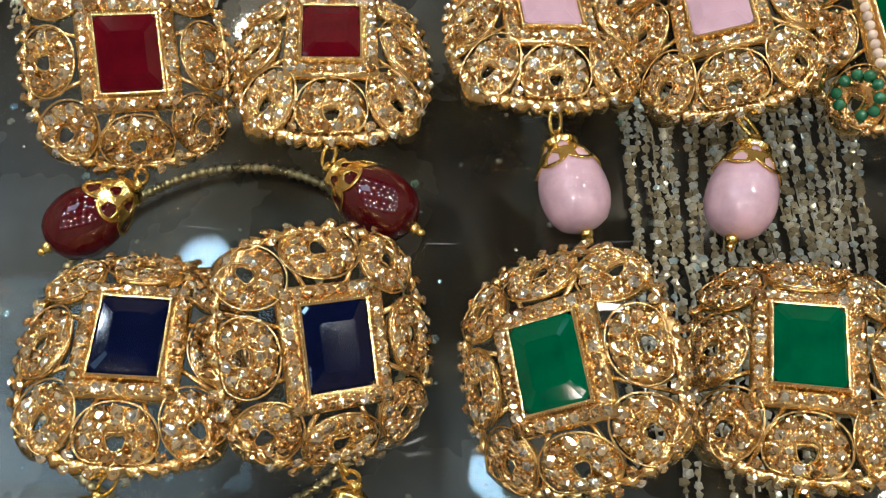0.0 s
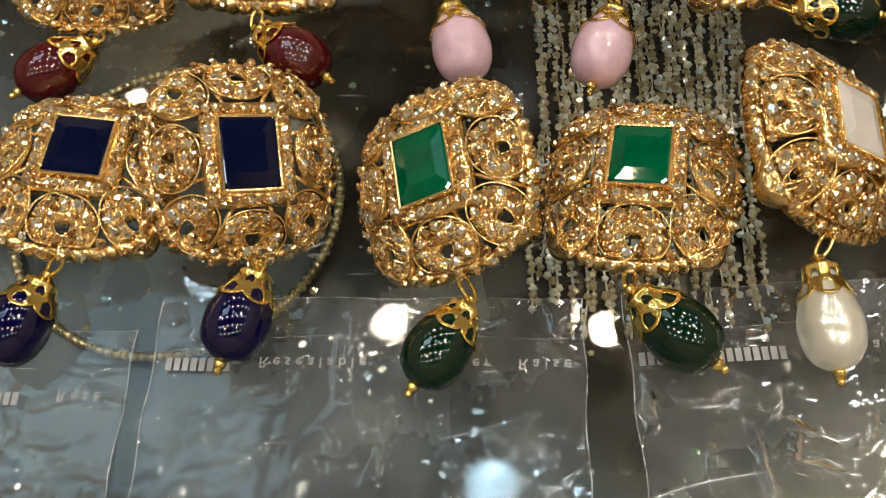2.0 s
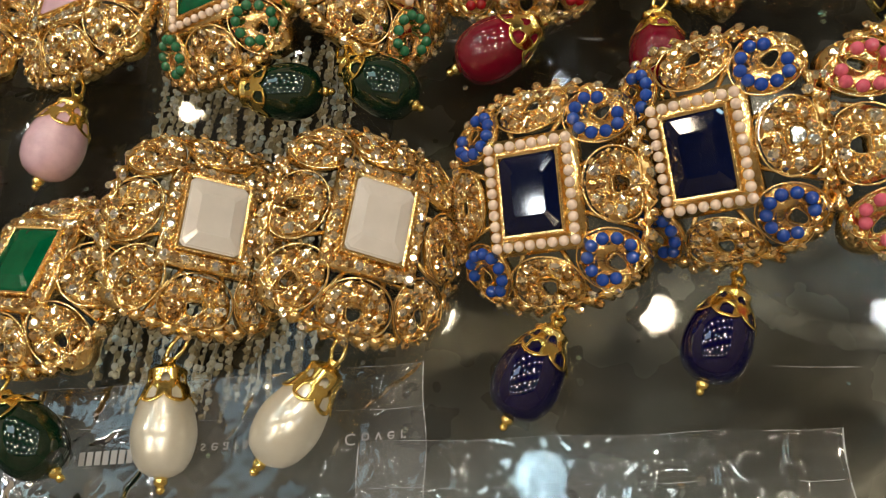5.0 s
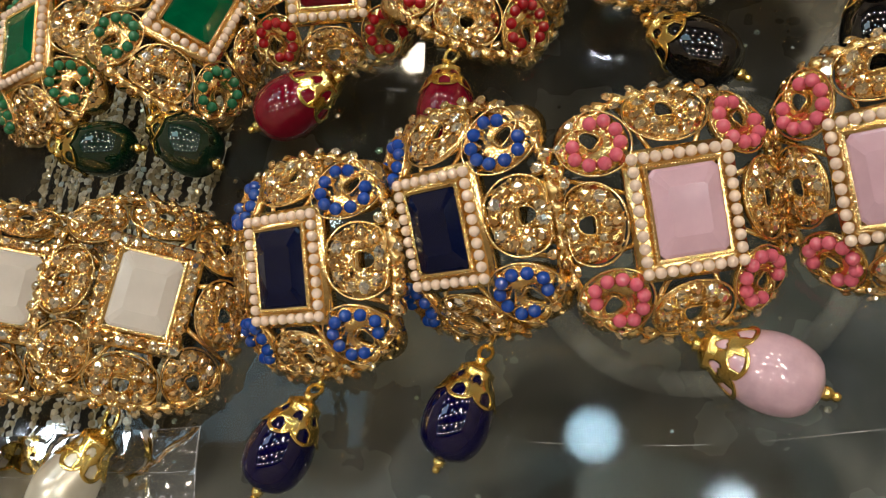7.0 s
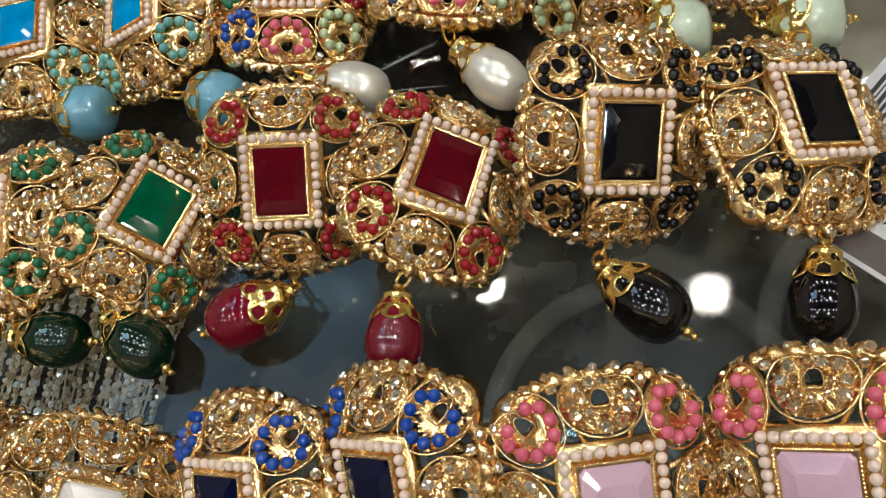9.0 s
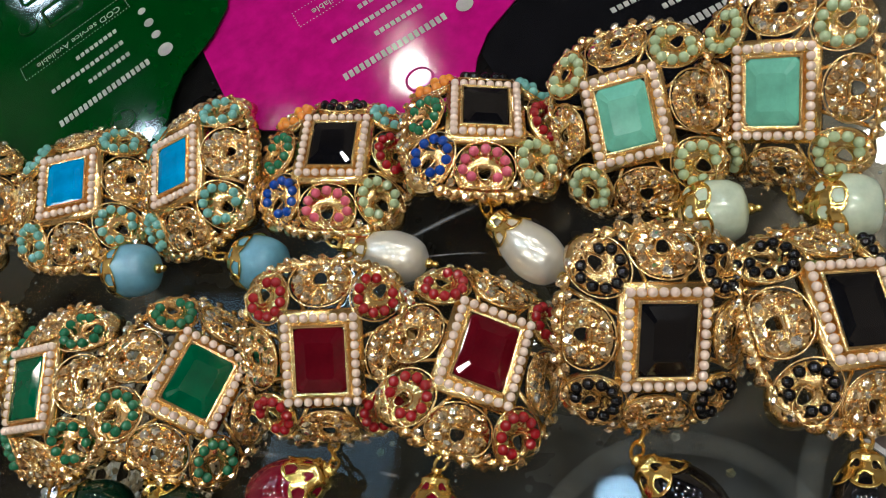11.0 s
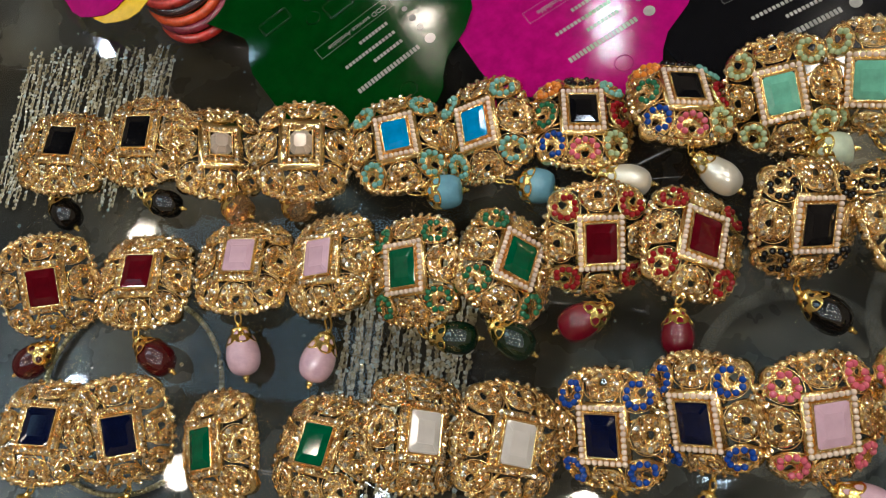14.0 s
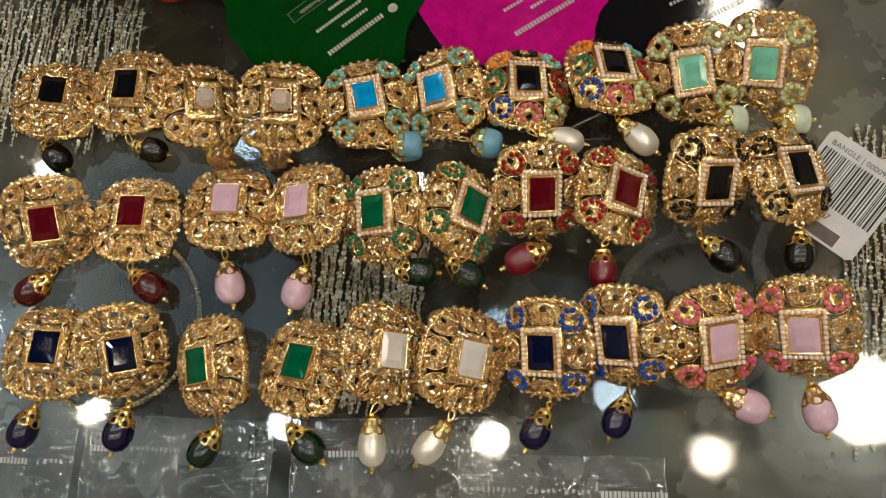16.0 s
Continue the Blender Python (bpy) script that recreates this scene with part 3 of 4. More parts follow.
def earring(kind, x, y, z, nx, ny, spin, ax, ay, bx, by):
    words, gem, (hx, hy), beads, drop, barrel = KINDS[kind]
    root = tagged(new("earring"), words, "earring", "earrings laid out on the glass shelf")
    nz = math.sqrt(max(0.05, 1 - nx * nx - ny * ny))
    normal = Vector((nx, ny, nz))
    turn = Vector((0, 0, 1)).rotation_difference(normal).to_matrix().to_4x4()
    m = at(x, y, z) @ turn @ pose(0, 0, 0, 0, 0, spin)
    root.matrix_basis = m
    style = "all" if kind == "multi" else "corners" if beads else "plain"
    spots = stone_spots(style)
    band = [(u, v, 1.0, 9) for u, v in band_spots(hx + 2.0, hy + 2.0, 2.0)]
    claws = [p for p in spots if p[3] < 8] + ([] if beads else band)
    frame_part = place("filigree_frame", shared(("frame", style, hx), frame_mesh, claws), root)
    stone = place("gem", shared(("gem", kind), gem_mesh, "gem", gem, hx, hy, 1.9 if kind == "crystal" else 0.9, 5.5 if kind == "crystal" else 1.6), root, None, "faceted stone")
    place("bezel", shared(("bezel", hx, hy), bezel_mesh, hx, hy), stone)
    rng = random.Random(int(abs(x * 97 + y * 31)))
    lobes = motifs()
    for u, v, r, q in spots:
        spot = at(u, v, dome(u, v) + 0.75) @ dome_turn(u, v)
        if beads and q < 8 and (lobes[q][4] or style == "all"):
            mat = beads[q]
            place("enamel_bead", shared(("bead", mat.name), bead_mesh, "enamel_bead", mat, 1.16), frame_part, spot @ at(0, 0, 0.25))
        else:
            tilt = pose(0, 0, 0, rng.uniform(-22, 22), rng.uniform(-22, 22), rng.uniform(0, 360))
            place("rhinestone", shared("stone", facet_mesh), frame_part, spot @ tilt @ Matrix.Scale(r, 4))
    for u, v, r, q in band:
        if beads:
            place("seed_pearl", shared("pearl", bead_mesh, "seed_pearl", PEARL, 0.96), frame_part, at(u, v, -0.15))
        else:
            tilt = pose(0, 0, 0, rng.uniform(-22, 22), rng.uniform(-22, 22), rng.uniform(0, 360))
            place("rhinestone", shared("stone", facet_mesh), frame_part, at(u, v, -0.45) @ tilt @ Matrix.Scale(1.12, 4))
    # the ear post behind, which props the earring on the glass
    end = z / nz
    bm = bmesh.new()
    tube(bm, [(0, 0, -3), (0, 0, -end + 0.02)], 0.45, False, 8)
    bmesh.ops.create_cone(bm, cap_ends=True, segments=14, radius1=2.4, radius2=1.6, depth=2.2, matrix=Matrix.Translation((0, 0, -max(7.0, end - 3.5))))
    part("ear_post", bm, GOLD, root)
    # the hanging drop, lying on the glass
    back = m.inverted()
    profile = BARREL_PROFILE if barrel else PEARL_PROFILE if drop is PEARL_DROP else DROP_PROFILE
    a, b = Vector((ax, ay)), Vector((bx, by))
    way = (a - b).normalized()
    size = min(1.03, max(0.92, (a - b).length / (17.5 if barrel else 21.0)))
    low = 6.75 * size + 0.2
    centre = (a + b) / 2
    axis = math.degrees(math.atan2(way.y, way.x)) - 90
    lie = at(centre.x, centre.y, low) @ pose(0, 0, 0, 0, 0, axis) @ pose(0, 0, 0, 2 if barrel else 7, 0, 0)
    dm = back @ lie @ Matrix.Scale(size, 4)
    bead = place("drop", shared(("drop", drop.name, barrel), drop_mesh, "drop", drop, profile), root, dm, "glossy drop bead")
    place("bead_cap", shared(("cap", len(profile), profile[0]), cap_mesh, profile), bead, pose(0, 0, 0, 0, rng.uniform(0, 60), 0))
    place("tip_bead", shared(("tip", profile[0]), tip_mesh, profile), bead)
    foot = m @ Vector((0, -0.0204, -0.0095))
    head = lie @ Vector((0, 0.001 * size * (profile[-1][1] + 2.2), 0))
    span = foot - head
    n = max(1, round(span.length / 0.0042))
    for i in range(n):
        mid = head + span * ((i + 0.5) / n)
        t = span.to_track_quat("Y", "Z").to_matrix().to_4x4()
        place("chain_link", shared("link", link_mesh), bead, dm.inverted() @ back @ Matrix.Translation(mid) @ t @ pose(0, 0, 0, 0, 90 * (i % 2) + 20, 0) @ Matrix.Diagonal((1, span.length / n / 0.0042, 1, 1)))
    return root


# kind, stone centre, normal's x and y, spin, drop's cap and tip (millimetres, degrees)
PLACES = [
    ("navy", -42.2, 47.7, 16.9, 0.208, 0.136, 2.3, -46.1, 23.3, -53.9, 3.9),
    ("navy", -7.3, 46.8, 16.7, 0.463, -0.295, 13.7, -4.1, 26.2, -9.8, 5.8),
    ("emerald", 26.7, 44.4, 17.1, -0.408, -0.161, 10.4, 36.8, 20.4, 26.2, 2.9),
    ("emerald", 68.4, 49.3, 14.1, -0.117, 0.134, -7.6, 65.6, 23.8, 83.1, 8.9),
    ("white", 108.9, 55.8, 17.3, 0.576, -0.012, 0.5, 100.8, 30.5, 102.7, 7.9),
    ("white", 141.1, 54, 18.1, 0.558, -0.097, -4.7, 133.1, 31.1, 119.3, 11),
    ("sapphire", 167.8, 58.5, 18.2, -0.279, -0.378, 1.8, 171.9, 38.2, 163.1, 20.6),
    ("sapphire", 196.5, 64.2, 20, -0.389, -0.499, 3.2, 202.5, 45.2, 195.6, 27.3),
    ("rose", 237, 66.2, 21.5, 0.335, -0.373, 12, 237.6, 48.6, 258.4, 41.2),
    ("rose", 266.2, 70.7, 22.5, -0.303, -0.531, 5.4, 271.6, 54.6, 278.1, 34.7),
    ("maroon", -50.1, 100.3, 23.2, 0.375, -0.357, 12.2, -49.3, 81.5, -67.8, 67.5),
    ("maroon", -14.3, 110, 16.9, 0.118, 0.166, 5.7, -14.6, 85.3, 4.5, 72.4),
    ("pink", 27.3, 118, 15.6, 0.119, 0.234, 6, 28.7, 92.8, 34.8, 71),
    ("pink", 59.5, 118, 15.3, -0.256, 0.033, 5.1, 65.9, 92.8, 59.3, 69.3),
    ("forest", 94, 114.1, 17.4, -0.297, -0.159, 6.2, 103.1, 91.1, 123.4, 91.8),
    ("forest", 136.5, 119, 15.5, 0.646, 0.052, -13.4, 125.7, 97.4, 143.3, 86.3),
    ("ruby", 164.8, 125, 16.3, 0.261, -0.48, 5.6, 169.1, 104.5, 148.2, 94.3),
    ("ruby", 199.7, 129.1, 14.5, 0.486, 0.03, -9, 190.7, 105.1, 191.2, 87.7),
    ("onyx", 235.2, 131.4, 19.9, 0.412, -0.515, 4.2, 229.7, 111.4, 247.1, 99.4),
    ("onyx", 268.4, 140.2, 15.8, 0.447, 0.056, 16.7, 269.2, 117.2, 268.3, 97.3),
    ("jet", -60, 164.3, 22.3, 0.258, 0.185, 4.7, -68.7, 145.4, -54.1, 130.9),
    ("jet", -27.1, 169.5, 19.3, 0.055, 0.006, 2.4, -25, 144.8, -6.2, 140.9),
    ("crystal", 10.5, 165.5, 15.4, 0.5, 0.103, 12, 11, 144, 25.8, 137.1),
    ("crystal", 49, 161.7, 23, 0.272, -0.058, 6.5, 37.2, 144, 51.4, 139.8),
    ("turquoise", 84.7, 167.5, 17.2, 0.091, 0.005, 15.9, 94.5, 147, 113.6, 149),
    ("turquoise", 115.6, 171.4, 17.7, -0.299, -0.15, 12.1, 130.2, 151.9, 147.9, 149.5),
    ("multi", 155.7, 178.4, 14.6, 0.187, 0.173, 6.5, 160.1, 154.7, 182.9, 151.7),
    ("multi", 192.7, 186.1, 16.2, 0.265, 0.329, 9.2, 194.6, 162.6, 213, 148.2),
    ("mint", 224.5, 180.4, 19.2, -0.1, -0.45, 11, 231.4, 162.7, 252.8, 165.3),
    ("mint", 253.3, 184.9, 19.1, -0.322, -0.568, -5.7, 257.5, 164.4, 276.9, 165.8),
]
for row in PLACES:
    earring(*row)


# ---- display cards, tag and bags ----
def upright(hx, hy, vx, vy, z):
    """A flat pose: the origin, the way the sheet's top points, and the height (millimetres)."""
    k = math.hypot(vx, vy)
    vx, vy = vx / k, vy / k
    return Matrix(((vy, vx, 0, hx * 0.001), (-vx, vy, 0, hy * 0.001), (0, 0, 1, z * 0.001), (0, 0, 0, 1)))


def words(text, size, x, y, z, mat, parent, flip=1, name="lettering", bend=None):
    """Lettering as a thin mesh: its left end at x and its base line at y (millimetres)."""
    c = bpy.data.curves.new("text", "FONT")
    c.body, c.size, c.extrude = text, size, 0.03
    c.resolution_u = 3
    tmp = bpy.data.objects.new("text", c)
    me = bpy.data.meshes.new_from_object(tmp)
    bpy.data.objects.remove(tmp)
    for v in me.vertices:
        p = Vector((v.co.x + x, v.co.y * flip + y, z + v.co.z))
        if bend:
            p.z += bend(p.y)
        v.co = p * 0.001
    me.materials.clear()
    me.materials.append(mat)
    return place(name, me, parent)


def bars(rows, z, mat, parent, bend=None, name="print_bar"):
    for x0, x1, y0, y1 in rows:
        bm = bmesh.new()
        k = max(1, round((x1 - x0) / 1.7))
        step = (x1 - x0) / k
        for i in range(k):
            e = bend((y0 + y1) / 2) if bend else 0
            box(bm, x0 + i * step, x0 + i * step + step * 0.72, y0 + 0.12 * (y1 - y0), y1 - 0.12 * (y1 - y0), z + e, z + 0.05 + e)
        part(name, bm, mat, parent, "", False)


PRINT = enamel("white_print", (0.32, 0.31, 0.28), 0.4, 0.2)
HALF = [(0, 13), (6, 12.5), (11, 9.5), (15, 4), (21, -1.5), (34, -7), (42, -13), (46.5, -21), (47.5, -32), (47.5, -54), (45, -61), (41.5, -66), (41, -71), (44.5, -78), (51, -90), (55, -103), (56, -118), (55, -138), (50, -147)]


def display_card(name_words, mat, hx, hy, vx, vy, z, lift, start):
    root = tagged(new("display_card"), name_words, "card", "jewellery display cards behind the earrings")
    root.matrix_basis = upright(hx, hy, vx, vy, z)

    def bend(v):
        return lift * max(0.0, -v - start)

    bm = bmesh.new()
    rows = []
    # strips from edge to edge so that the sheet can bend
    for u, v in HALF:
        rows.append([(-u + 2 * u * i / 10, v) for i in range(11)])
    for z0 in (0.0, 0.45):
        vs = [[bm.verts.new((x, y, z0 + bend(y) + 0.12 * math.sin(y * 0.09 + x * 0.05))) for x, y in row] for row in rows]
        for a, b in zip(vs, vs[1:]):
            for i in range(10):
                bm.faces.new((a[i], a[i + 1], b[i + 1], b[i]))
        edge = [r[0] for r in vs] + vs[-1][1:-1] + [r[-1] for r in vs[::-1]] + vs[0][9:0:-1]
        if z0 == 0.0:
            under = edge
    for i in range(len(edge)):
        j = (i + 1) % len(edge)
        bm.faces.new((under[i], under[j], edge[j], edge[i]))
    bmesh.ops.remove_doubles(bm, verts=bm.verts, dist=0.0005)
    for e in bm.edges:
        if len(e.link_faces) == 2 and e.calc_face_angle(0.0) > 0.6:
            e.smooth = False
    part("sheet", bm, mat, root)
    top = 0.62
    # hanging eye and pressed slots
    for cu, cv, w, h in ((0, 0, 3.6, 3.6), (-12, -58, 3.2, 3.2), (12, -58, 3.2, 3.2), (-17, -86, 3.0, 3.0), (17, -86, 3.0, 3.0)):
        bm = bmesh.new()
        tube(bm, [(cu + w * math.cos(a), cv + h * math.sin(a), top - 0.1 + bend(cv)) for a in np.linspace(0, 2 * math.pi, 20, endpoint=False)], 0.35, n=5)
        part("punched_eye", bm, mat, root)
    for cu, cv, w, h in ((0, -56, 6, 4), (0, -72, 10, 6), (-26, -68, 7, 3), (26, -68, 7, 3), (0, -92, 14, 5)):
        bm = bmesh.new()
        tube(bm, [(cu + w * a, cv + h * b, top - 0.1 + bend(cv + h * b)) for a, b in ((-1, -0.8), (-0.9, -1), (0.9, -1), (1, -0.8), (1, 0.8), (0.9, 1), (-0.9, 1), (-1, 0.8))], 0.6, n=6)
        part("pressed_slot", bm, mat, root)
    # print: contact lines as bars, the service line in letters in a dotted box
    bars([(-14.7, 17, -15.2, -12.0), (-11, 4, -22.2, -20.0), (-11, 15, -28.0, -25.8), (-11, 4, -33.8, -31.6)], top, PRINT, root, bend)
    bars([(-20, 20, -112, -104), (-30, 30, -124, -119)], top, PRINT, root, bend)
    words("COD service Available", 3.3, -15.5, -41.4, top, PRINT, root, bend=bend)
    bm = bmesh.new()
    for i in range(84):
        a = i / 84 * 2 * (38 + 6)
        p = (-18 + a, -38.0) if a < 38 else (20, -38.0 - (a - 38)) if a < 44 else (20 - (a - 44), -44.0) if a < 82 else (-18, -44.0 + (a - 82))
        box(bm, p[0] - 0.16, p[0] + 0.16, p[1] - 0.16, p[1] + 0.16, top + bend(p[1]), top + 0.05 + bend(p[1]))
    tagged(part("dotted_border", bm, PRINT, root, "", False), kind="stuff")
    for cv, r in ((-13.5, 2.4), (-21, 1.5), (-27, 1.6), (-33, 1.3)):
        bm = bmesh.new()
        prism(bm, [(-20.5 + r * math.cos(a), cv + r * math.sin(a)) for a in np.linspace(0, 2 * math.pi, 16, endpoint=False)], top + bend(cv), top + 0.06 + bend(cv))
        part("print_dot", bm, PRINT, root, "", False)
    return root


CARD_GREEN = enamel("green_card", (0.001, 0.032, 0.003), 0.06, 0.0, spec=0.3, relief=0.05)
CARD_PINK = enamel("magenta_card", (0.36, 0.003, 0.14), 0.06, 0.0, spec=0.3, relief=0.05)
CARD_BLACK = enamel("black_card", (0.005, 0.005, 0.006), 0.06, 0.0, spec=0.3, relief=0.05)
CARD_YELLOW = enamel("yellow_card", (0.75, 0.50, 0.01), 0.2, 0.6)
display_card("glossy green plastic earring card with white print", CARD_GREEN, 83, 195, 0.658, -0.752, 2.6, 0.095, 54)
display_card("glossy magenta plastic earring card with white print", CARD_PINK, 169, 205, 0.581, -0.814, 1.1, 0.02, 54)
display_card("glossy black plastic earring card with white print", CARD_BLACK, 242, 206.3, 0.486, -0.874, 0.3, 0.0, 40)
display_card("glossy yellow plastic card under a magenta one", CARD_YELLOW, -53.2, 237.5, 0.14, -1, 16.4, 0.0, 40)
display_card("glossy magenta plastic card on a yellow one", CARD_PINK, -64, 240.3, 0.05, -1, 17.3, 0.0, 40)


def bangle(name_words, mat, x, y, z, radius, thick, beads=0, tilt=(0, 0), category="bangle", group=""):
    bm = bmesh.new()
    k = beads if beads else 64
    pts = [(radius * math.cos(2 * math.pi * i / k), radius * math.sin(2 * math.pi * i / k), 0) for i in range(k)]
    if beads:
        tube(bm, pts, thick * 0.55, n=6)
        for p in pts:
            bmesh.ops.create_icosphere(bm, subdivisions=1, radius=thick, matrix=Matrix.Translation(p))
    else:
        tube(bm, pts, thick, n=10)
    ob = place("bangle", finish("bangle", bm, mat))
    ob.matrix_basis = at(x, y, z) @ pose(0, 0, 0, *tilt, 0)
    return tagged(ob, name_words, category, group)


BANGLE_RED = enamel("red_lacquer", (0.34, 0.02, 0.012), 0.2, 0.3, 0.5)
BANGLE_WINE = enamel("wine_lacquer", (0.17, 0.015, 0.03), 0.2, 0.3, 0.5)
BANGLE_ORANGE = enamel("orange_lacquer", (0.50, 0.06, 0.012), 0.2, 0.3, 0.4)
BANGLE_DARK = enamel("dark_lacquer", (0.03, 0.008, 0.008), 0.2, 0.7, 0.4)
for i in range(5):
    shade, colour = ((BANGLE_RED, "red"), (BANGLE_WINE, "wine-red"), (BANGLE_ORANGE, "orange-red"), (BANGLE_DARK, "dark brown"), (BANGLE_RED, "red"))[i]
    bangle("thick glossy %s lacquered bangle in a leaning stack" % colour, shade, -22 - 2.2 * i, 241 + 2.6 * i, 2.3 + 2.95 * i, 17.2 - 0.5 * (i % 2), 2.25, 0, (0, 0), "bangle", "stack of red bangles")

# ---- bags of clear film ----
def film_material():
    m, t, b = material("clear_film")
    out = t.nodes["Material Output"]
    clear, gloss, mix, fres, haze, both = (t.nodes.new("ShaderNode" + k) for k in ("BsdfTransparent", "BsdfGlossy", "MixShader", "Fresnel", "BsdfDiffuse", "MixShader"))
    clear.inputs[0].default_value = (0.97, 0.98, 0.99, 1)
    gloss.inputs["Roughness"].default_value = 0.06
    haze.inputs[0].default_value = (0.7, 0.72, 0.75, 1)
    n = grain(t, 35, 6)
    link(t, ramp(t, n.outputs["Fac"], [(0.45, (0.02,) * 3), (0.75, (0.10,) * 3)]).outputs["Color"], both.inputs[0])
    link(t, clear.outputs[0], both.inputs[1])
    link(t, haze.outputs[0], both.inputs[2])
    fres.inputs["IOR"].default_value = 1.6
    link(t, fres.outputs[0], mix.inputs[0])
    link(t, both.outputs[0], mix.inputs[1])
    link(t, gloss.outputs[0], mix.inputs[2])
    link(t, mix.outputs[0], out.inputs["Surface"])
    return m


FILM = film_material()


def acrylic_material():
    m, t, b = material("milky_acrylic")
    clear, mix = t.nodes.new("ShaderNodeBsdfTransparent"), t.nodes.new("ShaderNodeMixShader")
    b.inputs["Base Color"].default_value = (0.62, 0.60, 0.54, 1)
    b.inputs["Roughness"].default_value = 0.1
    n = grain(t, 60)
    link(t, ramp(t, n.outputs["Fac"], [(0.35, (0.03,) * 3), (0.7, (0.22,) * 3)]).outputs["Color"], mix.inputs[0])
    link(t, clear.outputs[0], mix.inputs[1])
    link(t, b.outputs[0], mix.inputs[2])
    link(t, mix.outputs[0], t.nodes["Material Output"].inputs["Surface"])
    return m


ACRYLIC = acrylic_material()


def seam_material():
    m, t, b = material("film_seam")
    clear, mix = t.nodes.new("ShaderNodeBsdfTransparent"), t.nodes.new("ShaderNodeMixShader")
    b.inputs["Base Color"].default_value = (0.5, 0.52, 0.54, 1)
    b.inputs["Roughness"].default_value = 0.12
    n = grain(t, 160, 3)
    link(t, ramp(t, n.outputs["Fac"], [(0.38, (0.08,) * 3), (0.66, (0.75,) * 3)]).outputs["Color"], mix.inputs[0])
    link(t, clear.outputs[0], mix.inputs[1])
    link(t, b.outputs[0], mix.inputs[2])
    link(t, mix.outputs[0], t.nodes["Material Output"].inputs["Surface"])
    return m


SEAM = seam_material()
FILM_PRINT = enamel("film_print", (0.30, 0.30, 0.30), 0.5, 0.1)


def film_bag(x, y, spin, wide, high, seed, printed, z=0.3):
    root = tagged(new("film_bag"), "clear wrinkled resealable film bag with mirrored white print", "bag", "film bags under the front earrings")
    root.matrix_basis = at(x, y, z) @ pose(0, 0, 0, 0, 0, spin)

    rng = random.Random(seed * 11)
    folds = []
    for _ in range(44):
        a = rng.choice((rng.gauss(0.1, 0.35), rng.gauss(1.45, 0.3)))
        folds.append((rng.uniform(2, wide - 2), -rng.uniform(1, high * 0.7), math.cos(a), math.sin(a), rng.uniform(2, 11), rng.uniform(0.25, 0.9)))

    def fold(u, v):
        h = 0.0
        for fu, fv, c, d, reach, tall in folds:
            du, dv = u - fu, v - fv
            along = abs(du * c + dv * d) / reach
            if along < 1:
                across = (dv * c - du * d + 0.4 * math.sin(along * 5)) / 0.75
                if abs(across) < 2.4:
                    h += tall * (1 - along) ** 0.5 * math.exp(-across * across)
        return h

    def rise(u, v):
        return flat(u, v) + fold(u, v)

    def flat(u, v):
        p = Vector((u * 0.07 + seed * 9, v * 0.07, seed))
        q = Vector((u * 0.2 + seed * 5, v * 0.24 - u * 0.06, seed * 2))
        crease = max(0.0, 0.35 - abs(noise.noise(p)) * 5) * (0.5 + noise.noise(q))
        return 0.15 + 0.2 * abs(noise.noise(q)) + 1.2 * max(0.0, crease)

    bm = bmesh.new()
    nx, ny = 150, 140
    vs = [[bm.verts.new((wide * i / nx, -high * j / ny, rise(wide * i / nx, -high * j / ny))) for i in range(nx + 1)] for j in range(ny + 1)]
    for j in range(ny):
        for i in range(nx):
            bm.faces.new((vs[j][i], vs[j][i + 1], vs[j + 1][i + 1], vs[j + 1][i]))
    sheet = part("film", bm, FILM, root)
    sheet.visible_shadow = False
    for a, b in (((0, 0), (0, -high)), ((wide, 0), (wide, -high)), ((0, -8.2), (wide, -8.2)), ((0, 0), (wide, 0))):
        bm = bmesh.new()
        edge = a[0] == b[0]
        pts = [(a[0] + (b[0] - a[0]) * i / 60, a[1] + (b[1] - a[1]) * i / 60) for i in range(61)]
        tube(bm, [(u + 0.3 * math.sin(v * 0.31), v + 0.25 * math.sin(u * 0.23), rise(u, v) + 0.08) for u, v in pts], 0.14 if edge else 0.05, False, 5)
        part("seam", bm, SEAM, root)
    top = 1.15
    for text, u in printed:
        if text:
            words(text, 3.1, u, -12.8, top, FILM_PRINT, root, -1)
        else:
            bars([(u, u + 13, -16.0, -12.6)], top, FILM_PRINT, root)
    return root


# what each bag shows of the repeating print: words, or None for the trade mark, and where it begins
film_bag(-113, 13, 1.5, 84, 80, 1, [("C o v e r", 3), ("R a i s e", 19), (None, 36), (None, 51), ("R e s e", 71)])
film_bag(-25, 22.5, 1.6, 83, 80, 2, [(None, 3), ("R e s e a l a b l e", 21), ("C o v e r", 54), ("R a i s e", 70.5)])
film_bag(65.5, 26.5, 5.0, 82, 80, 3, [(None, 1.5), (None, 16), ("R e s e a l a b l e", 35), ("C o v e r", 67.5)])
film_bag(137, 18, 3.2, 81, 70, 4, [("R e s e a l a b l e", 2), ("C o v e r", 27), ("R a i s e", 42), (None, 56), (None, 69)], 1.6)

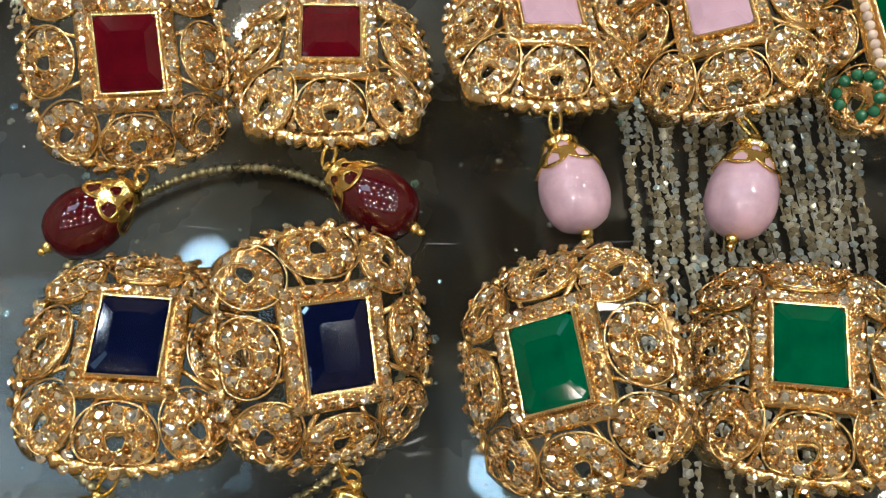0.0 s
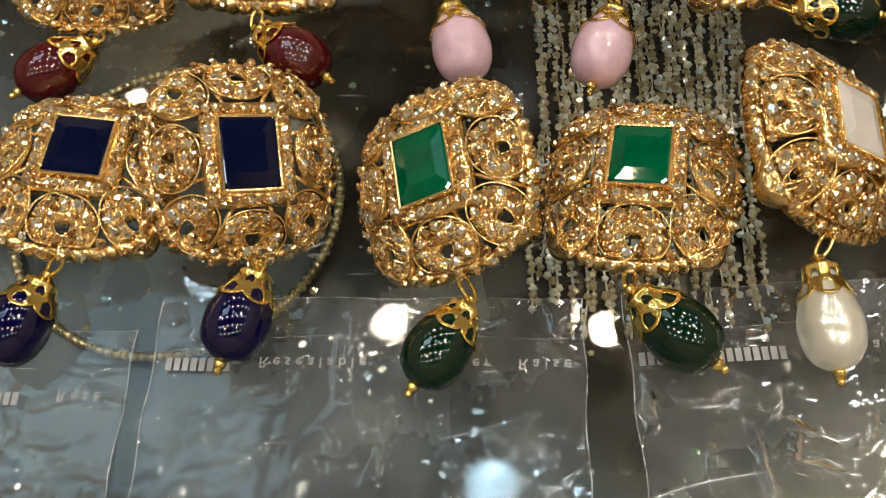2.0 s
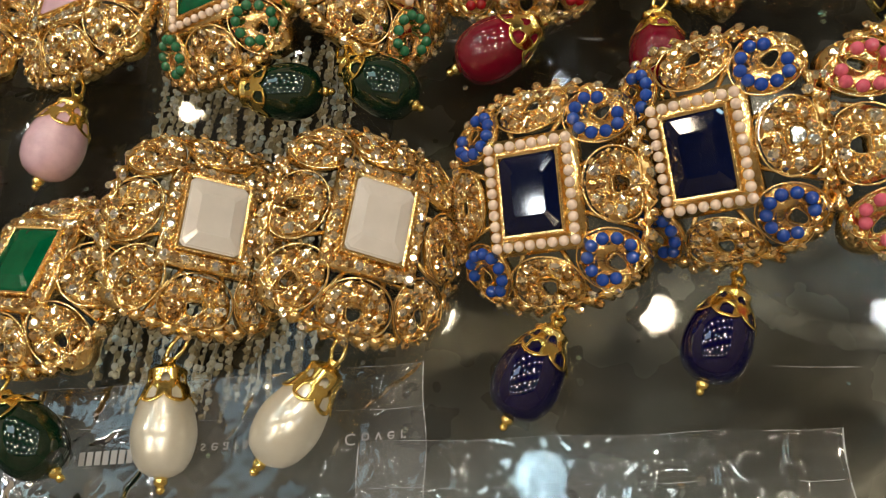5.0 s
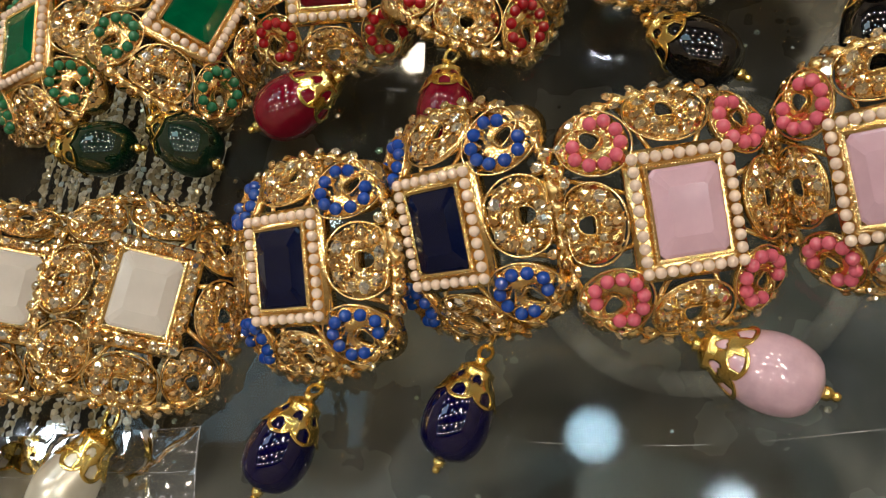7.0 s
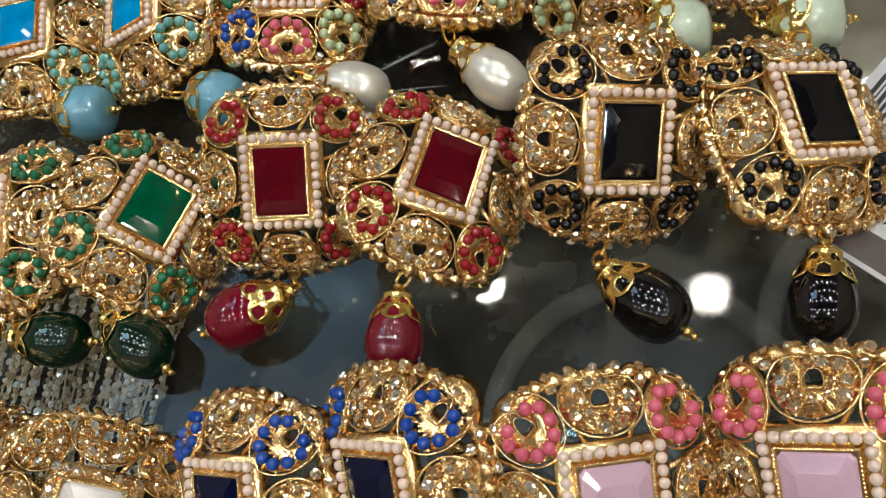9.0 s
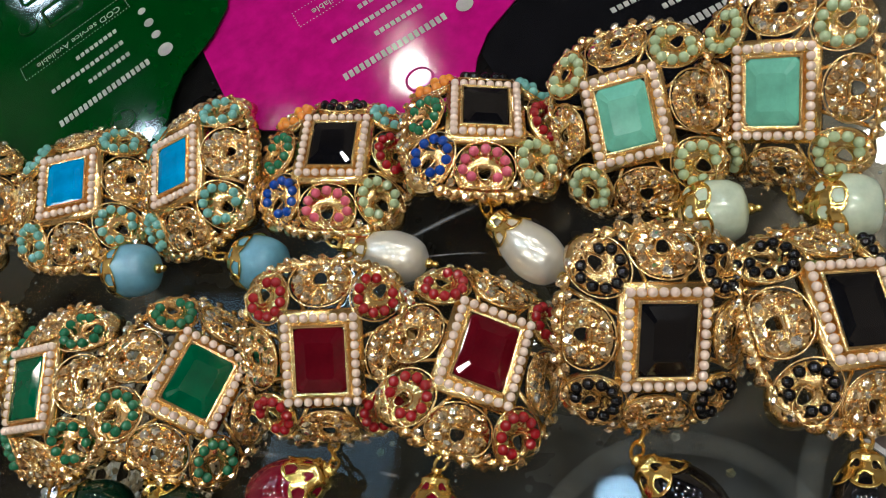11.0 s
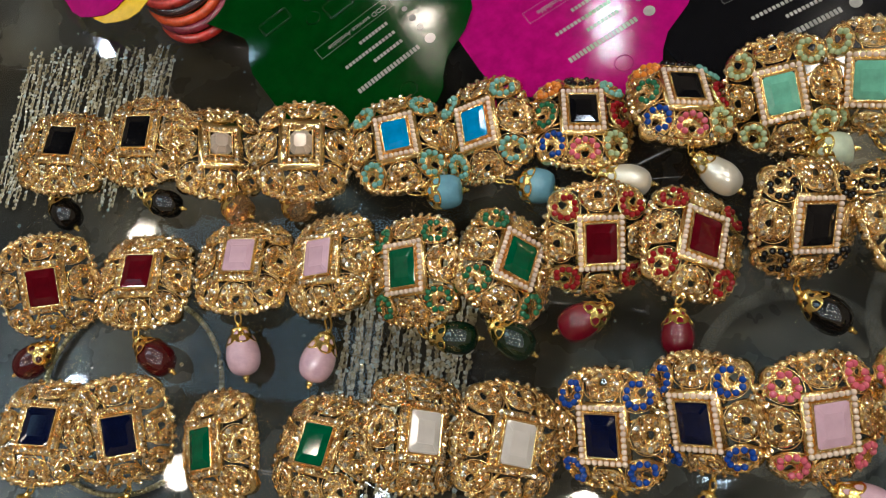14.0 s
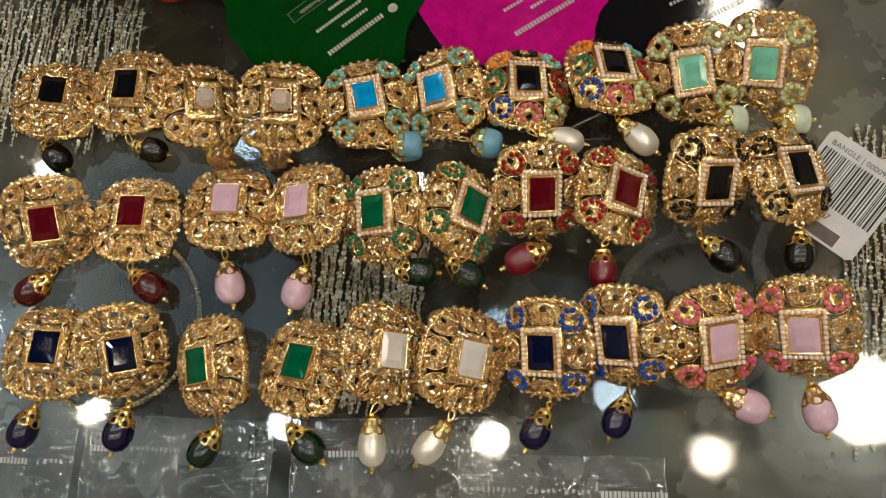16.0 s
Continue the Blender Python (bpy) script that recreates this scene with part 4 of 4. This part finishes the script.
# ---- bar-coded tag ----
tag = tagged(new("price_tag"), "white card bangle tag with a printed bar code", "tag")
tag.matrix_basis = upright(287.5, 135.5, 0.58, 0.81, 0.5)
PAPER = enamel("tag_paper", (0.48, 0.48, 0.47), 0.6, 0.0, 0.05)
INK = enamel("tag_ink", (0.015, 0.013, 0.012), 0.6, 0.0)
bm = bmesh.new()
prism(bm, [(-19, -21), (-17, -23), (17, -23), (19, -21), (19, 20), (17, 22), (-17, 22), (-19, 20)], 0, 0.5)
part("card", bm, PAPER, tag, "", False)
x = -17.0
while x < 17:
    w = random.choice((0.3, 0.45, 0.7, 0.9))
    bm = bmesh.new()
    box(bm, x, x + w, -8, 14, 0.5, 0.56)
    part("bar", bm, INK, tag, "", False)
    x += w + random.choice((0.35, 0.5, 0.8))
words("BANGLE | 0000937", 3.6, -16, 15.8, 0.5, INK, tag)
words("000937", 4.0, -10, -13.5, 0.5, INK, tag)
bm = bmesh.new()
box(bm, -12, 10, -22, -16, 0.5, 0.56)
part("print_block", bm, enamel("brown_ink", (0.08, 0.06, 0.05), 0.6, 0.0), tag, "", False)

# ---- stock on the lower deck ----
PALE_GOLD = metal("pale_gold", (0.55, 0.42, 0.22), (0.80, 0.66, 0.38), 0.3)
bangle("pale gold beaded bangle on the lower deck", PALE_GOLD, -48, 72, DECK + 3, 45, 1.5, 120)
bangle("clear acrylic bangle on the lower deck", ACRYLIC, 236, 92, DECK + 4, 36, 3.0)
bangle("clear acrylic bangle beside another", ACRYLIC, 301, 118, DECK + 4, 38, 3.0)


def chain_bundle(x0, x1, y0, y1, gap, step, size, mat, name_words, seed):
    """Strands of stones in gilt cups lying side by side."""
    rng = random.Random(seed)
    bm = bmesh.new()
    x = x0
    while x < x1:
        sway, base = rng.uniform(0, 6), DECK + 1.6 + rng.uniform(0, 1.4)
        ya, yb = y0 + rng.uniform(0, 22), y1 - rng.uniform(0, 12)

        def line(y):
            return Vector((x + 1.3 * math.sin(y * 0.06 + sway) + 0.5 * math.sin(y * 0.23 + 2 * sway), y, base + 0.5 * math.sin(y * 0.05 + sway)))

        tube(bm, [line(ya + (yb - ya) * i / 24) for i in range(25)], 0.3 * size, False, 5)
        y = ya + rng.uniform(0, step)
        while y < yb:
            p = line(y) + Vector((rng.gauss(0, 0.4), 0, 0))
            r, spin = size * rng.choice((0.75, 0.9, 1.0, 1.1, 1.25)), rng.uniform(0, 6)
            tx, ty = rng.gauss(0, 0.2), rng.gauss(0, 0.2)

            def ring(k, h, turn):
                out = []
                for j in range(5):
                    a = spin + turn + 2 * math.pi * j / 5
                    u, v = k * r * math.cos(a), k * r * math.sin(a)
                    out.append(bm.verts.new((p.x + u, p.y + v, p.z + h * r + tx * u + ty * v)))
                return out

            top, low = ring(0.6, 0.85, 0.0), ring(1.0, 0.3, 0.63)
            bm.faces.new(top)
            for j in range(5):
                bm.faces.new((top[j], low[j], top[(j + 1) % 5]))
                bm.faces.new((low[j], low[(j + 1) % 5], top[(j + 1) % 5]))
            y += step * rng.choice((0.95, 1.0, 1.0, 1.1, 1.5))
        x += gap * rng.choice((0.85, 1.0, 1.0, 1.25))
    ob = place("rhinestone_chains", finish("rhinestone_chains", bm, mat, False))
    return tagged(ob, name_words, "chain", kind="stuff")


chain_bundle(50, 108, 34, 155, 1.6, 1.9, 1.05, PALE_STONE, "bundle of sparkling rhinestone chain strands on the lower deck", 3)
chain_bundle(-150, -62, 160, 255, 1.8, 2.0, 0.95, PALE_STONE, "bundle of pale rhinestone chain strands on the lower deck", 4)
chain_bundle(303, 400, 30, 190, 1.8, 2.0, 0.95, PALE_STONE, "bundle of silver rhinestone chain strands on the lower deck", 5)


def loose_stones(n, seed):
    """Small stones strewn over the lower deck, added to stand in for blurred glints."""
    rng = random.Random(seed)
    bm = bmesh.new()
    for _ in range(n):
        x, y, r, a0 = rng.uniform(-160, 340), rng.uniform(-60, 300), rng.choice((0.5, 0.7, 0.9, 1.3)), rng.uniform(0, 6)
        low = [bm.verts.new((x + r * math.cos(a0 + a), y + r * math.sin(a0 + a), DECK + 0.05)) for a in (0, 1.26, 2.51, 3.77, 5.03)]
        top = bm.verts.new((x + rng.uniform(-0.5, 0.5) * r, y + rng.uniform(-0.5, 0.5) * r, DECK + 0.05 + r * 0.5))
        for i in range(5):
            bm.faces.new((low[i], low[(i + 1) % 5], top))
    ob = place("loose_stones", finish("loose_stones", bm, GLINT, False))
    return tagged(ob, "small stones added as coloured glints on the lower deck", "stones", kind="stuff")


loose_stones(420, 8)
